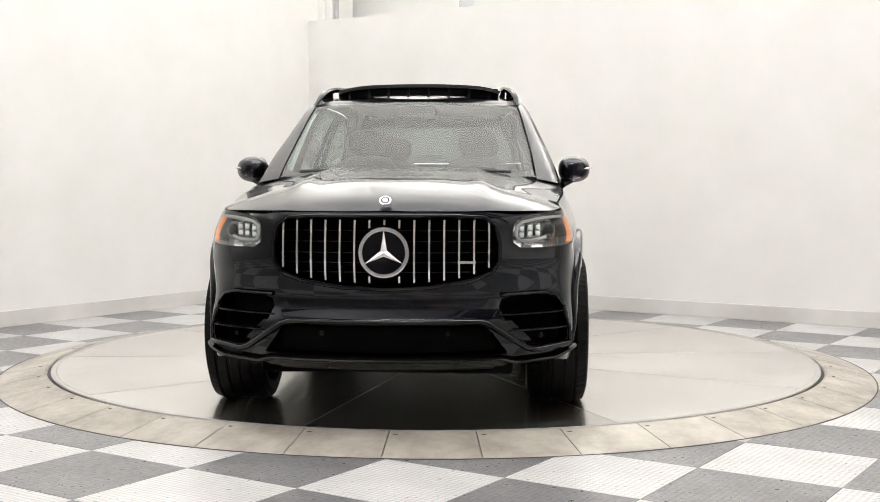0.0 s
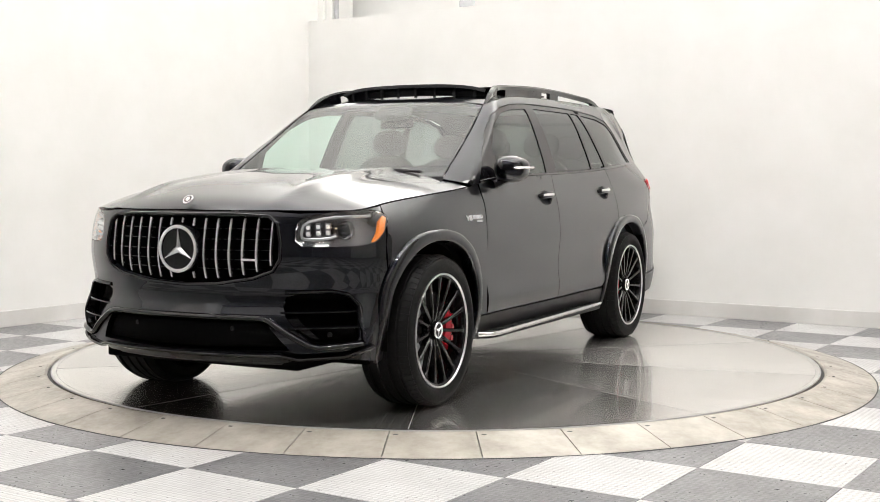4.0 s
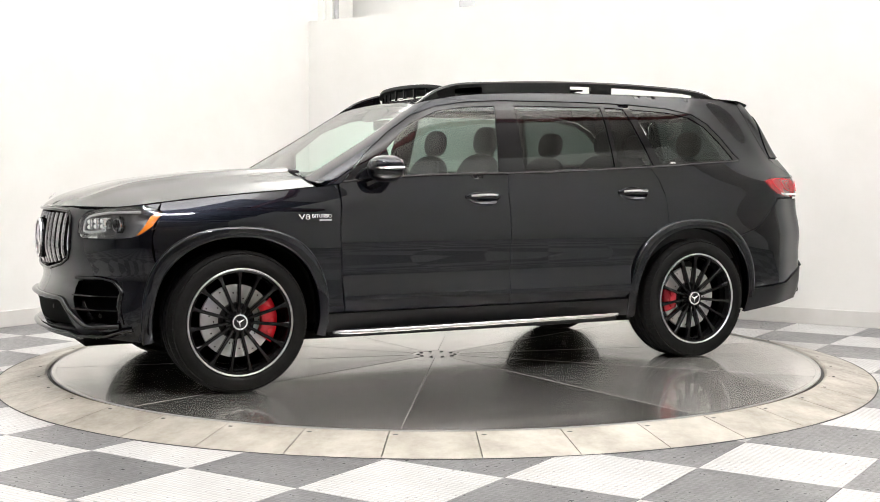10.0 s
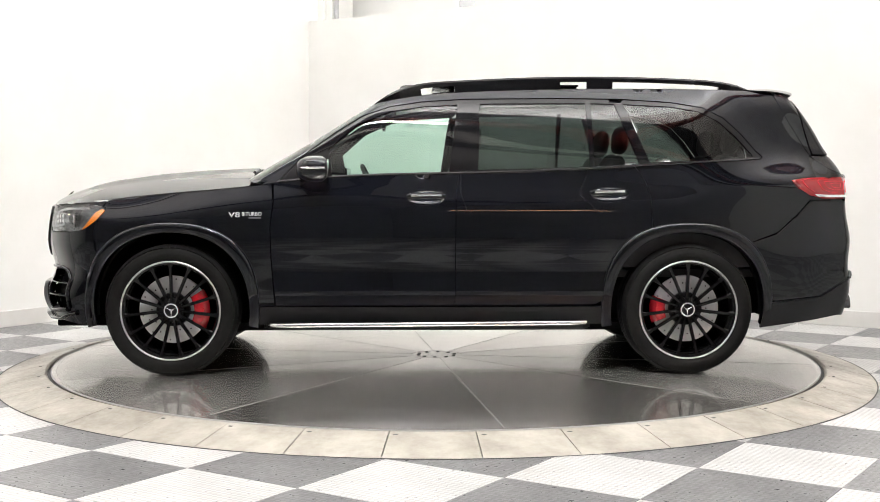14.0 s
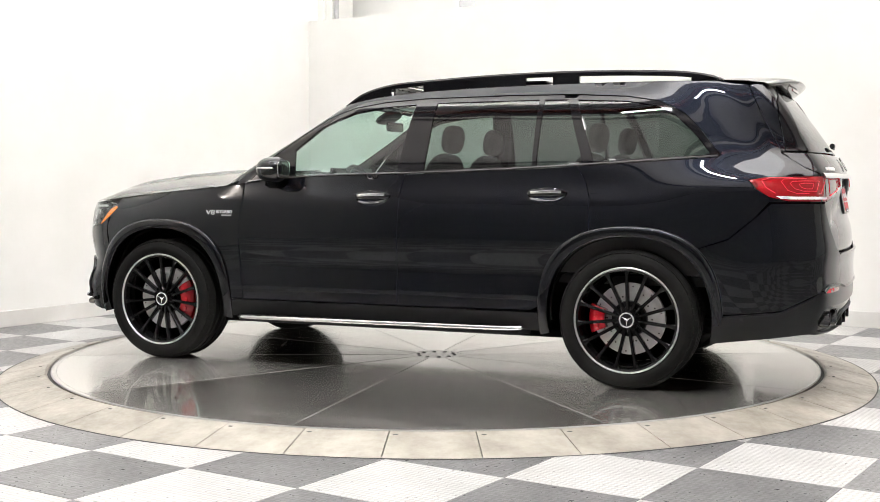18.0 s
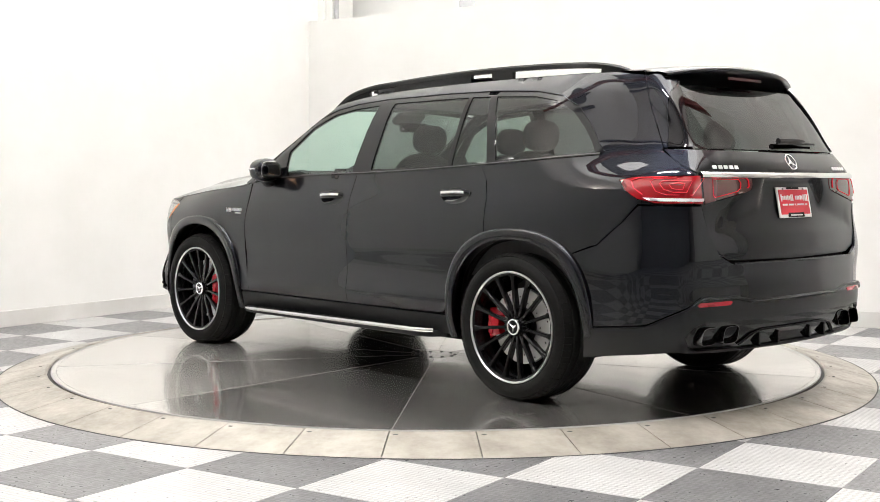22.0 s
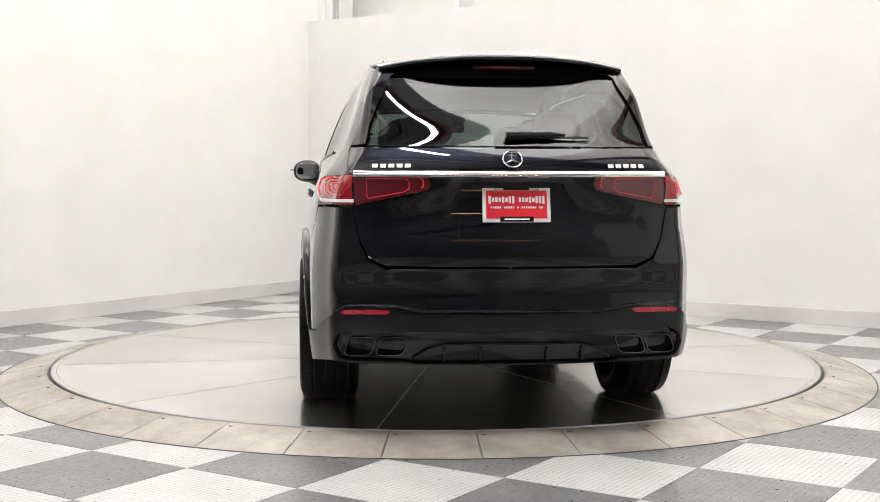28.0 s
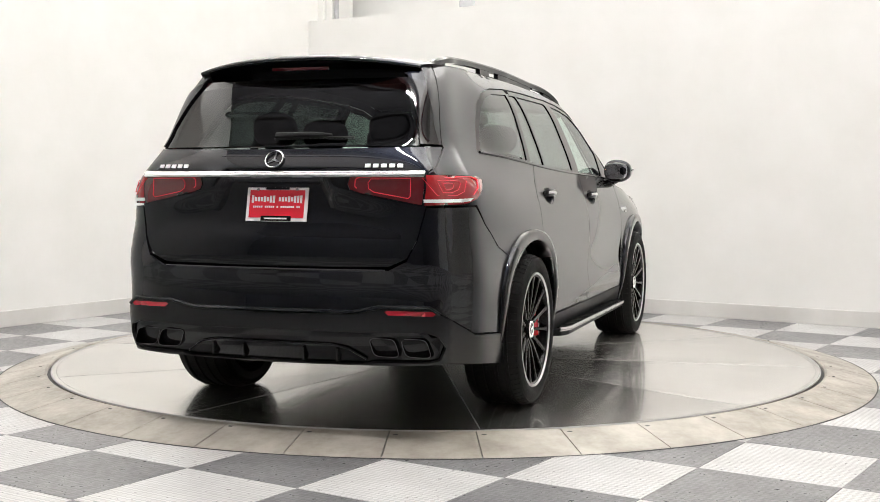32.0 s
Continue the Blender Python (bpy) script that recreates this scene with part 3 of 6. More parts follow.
def inset(poly, d):
    poly = np.array(poly, float)
    area = 0.5 * np.sum(poly[:, 0] * np.roll(poly[:, 1], -1) - np.roll(poly[:, 0], -1) * poly[:, 1])
    if area < 0:
        poly = poly[::-1]
    e = np.roll(poly, -1, 0) - poly
    e /= np.maximum(np.linalg.norm(e, axis=1), 1e-9)[:, None]
    n = np.stack([-e[:, 1], e[:, 0]], 1)
    m = n + np.roll(n, 1, 0)
    m /= np.maximum(np.sum(m * m, axis=1), 0.8)[:, None] / 2
    return poly + m * d


def divide(poly, h):
    out = []
    for a, b in zip(poly, np.roll(poly, -1, 0)):
        k = max(1, int(math.ceil(np.linalg.norm(b - a) / h)))
        out += [a + (b - a) * i / k for i in range(k)]
    return np.array(out)


def outline_of(skin, toks, soft=0):
    if not soft:
        fine_toks = []
        for a, b in zip(toks, toks[1:] + toks[:1]):
            k = max(1, int(math.hypot(a[1] - b[1], a[2] - b[2]) / 0.06)) if a[0] == b[0] == "x" else 1
            fine_toks += [(a[0], a[1] + (b[1] - a[1]) * i / k, a[2] + (b[2] - a[2]) * i / k) for i in range(k)]
        toks = fine_toks
    p = np.array([skin.token(t) for t in toks])
    return chaikin(p, soft) if soft else p


def both(toks):
    """Adds the mirrored half of an outline given from the middle outwards."""
    return toks + [(k, -v, z) for k, v, z in reversed(toks) if abs(v) > 1e-6]


def panel(name, skin, toks, mat, parent, holes=(), off=0.0, h=0.035, gap=0.0022, depth=0.014, soft=0, sides=(1,), label="", raw=None, bulge=None, hold=None):
    """A sheet cut out of the skin along an outline, with edges turned inwards; sides -1 mirrors it."""
    poly = raw if raw is not None else outline_of(skin, toks, soft)
    flat = inset(poly, 0.0)
    poly = inset(poly, gap)
    if hold:
        keep_edge = np.array([hold(p) for p in flat])
        poly[keep_edge] = flat[keep_edge]
    poly = divide(poly, h)
    cuts = [divide(inset(c, -gap), h) for c in holes]
    pts = [tuple(p) for p in poly]
    edges = [(i, (i + 1) % len(poly)) for i in range(len(poly))]
    for c in cuts:
        k = len(pts)
        pts += [tuple(p) for p in c]
        edges += [(k + i, k + (i + 1) % len(c)) for i in range(len(c))]
    lo, hi = poly.min(0), poly.max(0)
    gx, gy = np.meshgrid(np.arange(lo[0], hi[0], h), np.arange(lo[1], hi[1], h * 0.87))
    gx = gx + (np.arange(gx.shape[0]) % 2)[:, None] * h / 2
    grid = np.stack([gx.ravel(), gy.ravel()], 1)
    grid = grid[inside(poly, grid)]
    pts += [tuple(p) for p in grid]
    res = delaunay_2d_cdt([Vector(p) for p in pts], edges, [], 0, 1e-6)
    v2 = np.array([tuple(v) for v in res[0]])
    tris = np.array([f for f in res[2] if len(f) == 3])
    mid = v2[tris].mean(1)
    keep = inside(poly, mid)
    for c in cuts:
        keep &= ~inside(c, mid)
    tris = tris[keep]
    used = np.unique(tris)
    back = np.full(len(v2), -1)
    back[used] = np.arange(len(used))
    tris, v2 = back[tris], v2[used]
    u, z = skin.u_of(v2[:, 0]), v2[:, 1]
    nrm = skin.normal(u, z)
    extra = bulge(v2) if bulge else 0.0
    top = skin.point(u, z) + nrm * (np.asarray(off + extra).reshape(-1, 1) if bulge else off)
    if bulge:
        acc = np.zeros_like(top)
        fn = np.cross(top[tris[:, 1]] - top[tris[:, 0]], top[tris[:, 2]] - top[tris[:, 0]])
        for k in range(3):
            np.add.at(acc, tris[:, k], fn)
        acc *= np.sign(np.sum(acc * nrm, 1))[:, None]
        nrm = acc / np.maximum(np.linalg.norm(acc, axis=1), 1e-12)[:, None]
    fn = np.cross(top[tris[:, 1]] - top[tris[:, 0]], top[tris[:, 2]] - top[tris[:, 0]])
    flip = np.sum(fn * nrm[tris[:, 0]], 1) < 0
    tris[flip] = tris[flip][:, ::-1]
    seen = {}
    for a, b, c in tris:
        for e in ((a, b), (b, c), (c, a)):
            seen[e] = seen.get(e, 0) + 1
    rim = [e for e in seen if (e[1], e[0]) not in seen]
    ids = sorted({i for e in rim for i in e})
    low = {i: len(top) + k for k, i in enumerate(ids)}
    verts = np.concatenate([top, top[ids] - nrm[ids] * depth]) if ids else top
    faces = [tuple(int(i) for i in t) for t in tris] + [(int(b), int(a), low[a], low[b]) for a, b in rim]
    obs = []
    for side in sides:
        vv, ff = verts.copy(), faces
        if side < 0:
            vv[:, 1] *= -1
            ff = [f[::-1] for f in faces]
        me = bpy.data.meshes.new(name)
        me.from_pydata(vv.tolist(), [], ff)
        me.polygons.foreach_set("use_smooth", [True] * len(ff))
        loops = []
        for i, f in enumerate(ff):
            if i < len(tris):
                for j in f:
                    n = nrm[j] * (1, side, 1)
                    loops.append(tuple(n))
            else:
                p = [vv[j] for j in f]
                n = np.cross(p[1] - p[0], p[3] - p[0])
                n = n / max(np.linalg.norm(n), 1e-12)
                loops += [tuple(n)] * 4
        me.materials.append(mat)
        me.update()
        me.normals_split_custom_set(loops)
        ob = new(name, me)
        ob.parent = parent
        if label:
            ob["label"] = label
        obs.append(ob)
    return obs


def circle(skin, x, z, r, n=56):
    out = []
    for i in range(n):
        a = 2 * math.pi * i / n
        k = r * square(a, 0.04)
        out.append(skin.token(("x", x + k * math.cos(a), z + k * math.sin(a))))
    return np.array(out)


def square(a, k):
    """Wheel arches stand out a little at their upper corners."""
    return 1 + (k * math.sin(2 * a) ** 2 if math.sin(a) > 0 else 0)


HANDLES = [(0.145, -0.085, 1.078), (-0.970, -1.200, 1.100)]


def bowl_outline(x0, x1, z):
    """The oval recess behind a door handle."""
    return np.array([LOW.token(("x", (x0 + x1) / 2 + 0.108 * math.cos(2 * math.pi * k / 28), z - 0.008 + 0.044 * math.sin(2 * math.pi * k / 28))) for k in range(28)])


HUB_X, HUB_Z = 1.5675, 0.393
ARCH = 0.470


def loft(name, rows, mat, parent, label=""):
    """A smooth sheet through rows of points."""
    n = len(rows[0])
    verts = [p for r in rows for p in r]
    faces = [(i * n + j, i * n + j + 1, (i + 1) * n + j + 1, (i + 1) * n + j) for i in range(len(rows) - 1) for j in range(n - 1)]
    return mesh_object(name, verts, faces, mat, parent, label)


def edge_line(skin, z_of, x0, x1, n, front):
    """Half-width of the skin's upper edge at each x between x0 and x1."""
    us = np.linspace(0, 17, 1361)
    z = np.full(us.shape, 1.0)
    for _ in range(12):
        p = skin.point(us, z)
        z = z_of(p[:, 0], np.abs(p[:, 1]))
    p = skin.point(us, z)
    xs = np.linspace(x0, x1, n)
    return xs, np.interp(-xs, -p[:, 0], p[:, 1]), np.interp(-xs, -p[:, 0], p[:, 2])


def lamp_outline():
    return outline_of(LOW, [("f", 0.60, 0.862), ("f", 0.595, 0.965), ("f", 0.63, 1.004), ("f", 0.72, 1.026), ("x", 2.16, 1.034), ("x", 2.06, 1.034), ("x", 1.985, 1.018), ("x", 1.965, 0.995),
                            ("x", 2.03, 0.93), ("x", 2.09, 0.885), ("x", 2.16, 0.866), ("f", 0.72, 0.860)], 1)


# the cut between the rear wing and the tailgate, and the belt behind the rear door
BELT_REAR = [float(x) for x in np.linspace(-1.25, -2.372, 18)]
SEAM_HIGH = [("x", -2.165, 1.738), ("x", -2.212, 1.64), ("x", -2.264, 1.533), ("x", -2.322, 1.43), ("x", -2.372, 1.344)]
SEAM_LOW = [("x", -2.43, 1.293), ("x", -2.50, 1.250), ("r", 0.735, 1.215)]
FIN_EDGE = [("x", -2.394, 1.339), ("x", -2.372, 1.43), ("x", -2.347, 1.533), ("x", -2.327, 1.62), ("x", -2.314, 1.685)]


def tail_outline(skin=LOW):
    return outline_of(skin, [("r", 0.725, 1.203), ("x", -2.42, 1.2), ("x", -2.30, 1.197), ("x", -2.215, 1.182), ("x", -2.26, 1.13), ("x", -2.33, 1.088), ("x", -2.42, 1.066), ("r", 0.725, 1.062)])


def tail_inner_outline():
    return outline_of(LOW, [("r", 0.716, 1.203), ("r", 0.716, 1.064), ("r", 0.44, 1.118), ("r", 0.385, 1.135), ("r", 0.375, 1.16), ("r", 0.385, 1.200)])


GRILLE = both([("f", 0.0, 1.012), ("f", 0.30, 1.012), ("f", 0.47, 1.004), ("f", 0.515, 0.97), ("f", 0.535, 0.88), ("f", 0.535, 0.80), ("f", 0.50, 0.745), ("f", 0.40, 0.708), ("f", 0.20, 0.678), ("f", 0.0, 0.67)])
INTAKE = [("f", 0.865, 0.44), ("f", 0.845, 0.56), ("f", 0.80, 0.618), ("f", 0.74, 0.636), ("f", 0.55, 0.632), ("f", 0.53, 0.565), ("f", 0.66, 0.41), ("f", 0.70, 0.392), ("f", 0.845, 0.395)]
LOWER = both([("f", 0.0, 0.505), ("f", 0.44, 0.508), ("f", 0.48, 0.495), ("f", 0.575, 0.365), ("f", 0.0, 0.352)])


def build_body(car):
    arch_f, arch_r = circle(LOW, HUB_X, HUB_Z, ARCH), circle(LOW, -HUB_X, HUB_Z, ARCH)
    lamp, tail, tail_in = lamp_outline(), tail_outline(), tail_inner_outline()
    lamp_m, arch_m = lamp * (-1, 1), arch_f * (-1, 1)
    grille, low_in, intake = outline_of(LOW, GRILLE), outline_of(LOW, LOWER), outline_of(LOW, INTAKE, 1)
    # nose and bumper
    fascia = both([("f", 0.0, 1.03), ("f", 0.48, 1.03), ("f", 0.60, 1.02), ("x", 2.25, 1.026), ("x", 2.05, 1.045), ("x", 1.968, 1.054), ("x", 2.035, 0.87), ("x", 2.015, 0.72), ("x", 1.9, 0.5), ("x", 1.985, 0.300),
                   ("x", 2.1, 0.298), ("f", 0.82, 0.312), ("f", 0.62, 0.325), ("f", 0.55, 0.30), ("f", 0.0, 0.295)])
    panel("front_bumper", LOW, None, M_PAINT, car, [grille, lamp, lamp_m, intake, intake * (-1, 1), low_in, arch_f, arch_m], depth=0.03, raw=front_outline(fascia))
    # wings, doors, quarters
    x_at = lambda xs, f: [("x", float(x), float(f(x))) for x in xs]
    fender = x_at(np.linspace(1.965, 0.965, 12), lambda x: BELT(x) - 0.002) + [("x", 0.955, 1.05), ("x", 0.97, 0.9), ("x", 0.965, 0.7), ("x", 0.945, 0.42), ("x", 1.25, 0.415), ("x", 1.9, 0.5), ("x", 2.015, 0.72), ("x", 2.035, 0.87)]
    panel("front_wing", LOW, fender, M_PAINT, car, [arch_f, lamp], sides=(1, -1))
    belt = lambda x: BELT(x)
    door_f = x_at(np.linspace(0.955, -0.172, 12), belt) + [("x", -0.152, 1.09), ("x", -0.145, 0.42), ("x", 0.94, 0.42), ("x", 0.965, 0.7), ("x", 0.97, 0.9), ("x", 0.95, 1.05)]
    door_r = x_at(np.linspace(-0.172, -1.25, 12), belt) + [("x", -1.308, 1.18), ("x", -1.338, 1.08), ("x", -1.345, 0.90), ("x", -1.32, 0.6), ("x", -1.0, 0.425), ("x", -0.145, 0.42), ("x", -0.152, 1.09)]
    dr = panel("front_door", LOW, door_f, M_PAINT, car, [bowl_outline(*HANDLES[0])], sides=(1, -1), bulge=door_relief)
    rr = panel("rear_door", LOW, door_r, M_PAINT, car, [arch_r, bowl_outline(*HANDLES[1])], sides=(1, -1), bulge=door_relief)
    quarter = [("x", x, float(BELT(x))) for x in BELT_REAR] + SEAM_LOW + [("r", 0.735, 1.06), ("x", -2.33, 1.06), ("x", -2.26, 0.98), ("x", -2.12, 0.86), ("x", -1.95, 0.80), ("x", -1.6, 0.4), ("x", -1.32, 0.6), ("x", -1.345, 0.90), ("x", -1.338, 1.08), ("x", -1.308, 1.18)]
    q0 = TOP.token(("x", -1.26, 1.26))[0]
    panel("rear_wing", TOP, quarter, M_PAINT, car, [circle(TOP, -HUB_X, HUB_Z, ARCH), tail_outline(TOP)], sides=(1, -1), hold=lambda p: p[0] > q0 and p[1] > 1.257 and p[1] < 1.336)
    # rear bumper, with its lower apron
    bumper = both([("r", 0.0, 0.768), ("r", 0.58, 0.775), ("r", 0.66, 0.815), ("r", 0.70, 0.90), ("r", 0.735, 1.055), ("x", -2.34, 1.055), ("x", -2.26, 0.975), ("x", -2.12, 0.855), ("x", -1.95, 0.80), ("x", -1.9, 0.5), ("x", -2.1, 0.44), ("x", -2.4, 0.47), ("r", 0.82, 0.565), ("r", 0.77, 0.602), ("r", 0.54, 0.603), ("r", 0.41, 0.578), ("r", 0.0, 0.574)])
    arch_rm = np.stack([2 * np.interp(17, LOW.us, LOW.arc) - arch_r[:, 0], arch_r[:, 1]], 1)
    rear_mid = 2 * np.interp(17, LOW.us, LOW.arc)
    mirror_r = lambda c: np.stack([rear_mid - c[:, 0], c[:, 1]], 1)
    panel("rear_bumper", LOW, bumper, M_PAINT, car, [arch_r, arch_rm], raw=rear_outline(bumper), bulge=ledge_relief)
    apron = both([("r", 0.0, 0.57), ("r", 0.41, 0.574), ("r", 0.54, 0.599), ("r", 0.77, 0.598), ("r", 0.82, 0.561), ("x", -2.4, 0.466), ("x", -2.1, 0.436), ("x", -1.9, 0.42), ("x", -1.98, 0.27), ("x", -2.3, 0.315), ("r", 0.82, 0.345), ("r", 0.60, 0.335), ("r", 0.0, 0.33)])
    diffuser = rear_outline(both([("r", 0.0, 0.488), ("r", 0.46, 0.486), ("r", 0.74, 0.492), ("r", 0.795, 0.470), ("r", 0.815, 0.42), ("r", 0.79, 0.366), ("r", 0.75, 0.355), ("r", 0.50, 0.352), ("r", 0.44, 0.342), ("r", 0.0, 0.342)]))
    panel("rear_apron", LOW, apron, M_APRON, car, [arch_r, arch_rm, diffuser], off=0.010, raw=rear_outline(apron), depth=0.025)
    panel("diffuser_panel", LOW, None, M_GLOSS, car, off=-0.006, gap=-0.004, raw=diffuser, label="gloss black diffuser insert")
    # tailgate below the glass
    gate = both([("r", 0.0, 1.325), ("r", 0.60, 1.330), ("x", -2.376, 1.335), ("x", -2.43, 1.293), ("x", -2.50, 1.250), ("r", 0.735, 1.215), ("r", 0.735, 1.06), ("r", 0.70, 0.905), ("r", 0.66, 0.824), ("r", 0.58, 0.786), ("r", 0.0, 0.778)])
    panel("tailgate", LOW, None, M_PAINT, car, [tail_in, mirror_r(tail_in)], raw=rear_outline(gate), bulge=gate_relief, h=0.022)
    # sills, and an added black shell that puts shade behind the panel gaps
    sill = [("x", 1.09, 0.412), ("x", -1.08, 0.412), ("x", -1.06, 0.30), ("x", 1.06, 0.30)]
    panel("side_sill", LOW, sill, M_SATIN, car, off=-0.004, sides=(1, -1), depth=0.03)
    shell = [("f", 0.001, 1.0), ("f", 0.5, 1.0), ("x", 2.1, 1.02), ("x", 0.9, 1.13), ("x", -2.2, 1.27), ("r", 0.6, 1.27), ("r", 0.001, 1.27), ("r", 0.001, 0.36), ("r", 0.7, 0.36), ("x", -2.1, 0.34), ("x", 2.1, 0.33), ("f", 0.6, 0.36), ("f", 0.001, 0.36)]
    wide_f, wide_r = circle(LOW, HUB_X, HUB_Z, ARCH - 0.005), circle(LOW, -HUB_X, HUB_Z, ARCH - 0.005)
    panel("gap_shade_shell", LOW, shell, M_VOID, car, [wide_f, wide_r, inset(lamp, -0.01), inset(tail, -0.01)], off=-0.085, h=0.09, sides=(1, -1), depth=0.0)
    part("underbody", box_bm((3.9, 1.5, 0.05), (0, 0, 0.27), 0.01), M_VOID, car)
    part("underbody", box_bm((0.7, 1.2, 0.06), (2.0, 0, 0.29), 0.01), M_VOID, car)
    part("underbody", box_bm((0.75, 1.2, 0.06), (-2.15, 0, 0.36), 0.01), M_VOID, car)
    # wheel arches: flared mouldings and liners
    for x in (HUB_X, -HUB_X):
        for side in (1, -1):
            rows = []
            for i in range(49):
                a = radians(-12 + 204 * i / 48)
                row = []
                fade = min(1.0, (i + 1) / 9, (49 - i) / 9)
                for t, o in ((0, -0.05), (0, 0.017), (0.04, 0.023), (0.10, 0.0265), (0.72, 0.0255), (0.90, 0.021), (0.97, 0.012), (1.0, 0.002), (1.01, -0.01)):
                    r = (0.470 + 0.060 * t) * square(a, 0.04 + 0.03 * t)
                    p, n = LOW.at(("x", x + r * math.cos(a), HUB_Z + r * math.sin(a)), o * (fade if o > 0 else 1))
                    row.append((p.x, p.y * side, p.z))
                rows.append(row if side > 0 else row[::-1])
            loft("arch_flare", rows, M_PAINT, car)
            lin = []
            for i in range(33):
                a = radians(-6 + 192 * i / 32)
                lin.append([(x + 0.496 * math.cos(a), side * y, HUB_Z + 0.496 * math.sin(a)) for y in (0.925, 0.8, 0.55)])
            loft("arch_liner", lin, M_VOID, car)
            half = [(x + 0.498 * math.cos(radians(k * 7.5)), HUB_Z + 0.498 * math.sin(radians(k * 7.5))) for k in range(25)]
            half = [(half[0][0], 0.29)] + half + [(half[-1][0], 0.29)]
            mesh_object("arch_liner", [(px, side * 0.555, pz) for px, pz in half], [list(range(len(half)))], M_VOID, car, smooth=False)
    return dr, rr


def front_outline(toks):
    out = []
    for k, v, z in toks:
        q, zz = LOW.token((k, abs(v), z))
        out.append((math.copysign(q, v), zz))
    return np.array(out)


def rear_outline(toks):
    return np.array([LOW.token(t) if t[0] == "r" or t[1] is None else _side_token(t, i, len(toks)) for i, t in enumerate(toks)])


def _side_token(t, i, n):
    """Flank tokens of a rear outline: the mirrored half lies beyond the rear centre."""
    q, z = LOW.token(("x", -abs(t[1]), t[2]))
    return (q, z) if t[1] < 0 else (2 * float(np.interp(17, LOW.us, LOW.arc)) - q, z)


def door_relief(v):
    """A soft crease low on the doors."""
    z = v[:, 1]
    return 0.010 * np.exp(-((z - 0.50) / 0.06) ** 2) - 0.008 * np.exp(-((z - 0.66) / 0.10) ** 2)


def ledge_relief(v):
    """The bumper stands proud of the tailgate."""
    mid = float(np.interp(17, LOW.us, LOW.arc))
    y = np.abs(v[:, 0] - mid)
    t = np.clip((0.80 - y) / 0.2, 0, 1)
    return 0.014 * t * t * (3 - 2 * t)


def gate_relief(v):
    """Slopes back above a crease, with scallops under the lamps and a flat for the number plate."""
    mid = float(np.interp(17, LOW.us, LOW.arc))
    y, z = np.abs(v[:, 0] - mid), v[:, 1]
    low = np.interp(y, [0, 0.24, 0.30, 0.60, 0.67, 0.73], [1.19, 1.185, 1.03, 0.954, 0.912, 0.90])
    high = np.interp(y, [0, 0.24, 0.33, 0.44, 0.73], [1.215, 1.215, 1.16, 1.112, 1.06])
    deep = 0.16 * np.clip(np.minimum(z, low) - 0.912, 0, 1)
    t = np.clip((z - low) / np.maximum(high - low, 0.02), 0, 1)
    under = 0.05 * np.clip((0.912 - z) / 0.13, 0, 1) ** 2
    return -deep * (1 - t * t * (3 - 2 * t)) - 0.2 * under


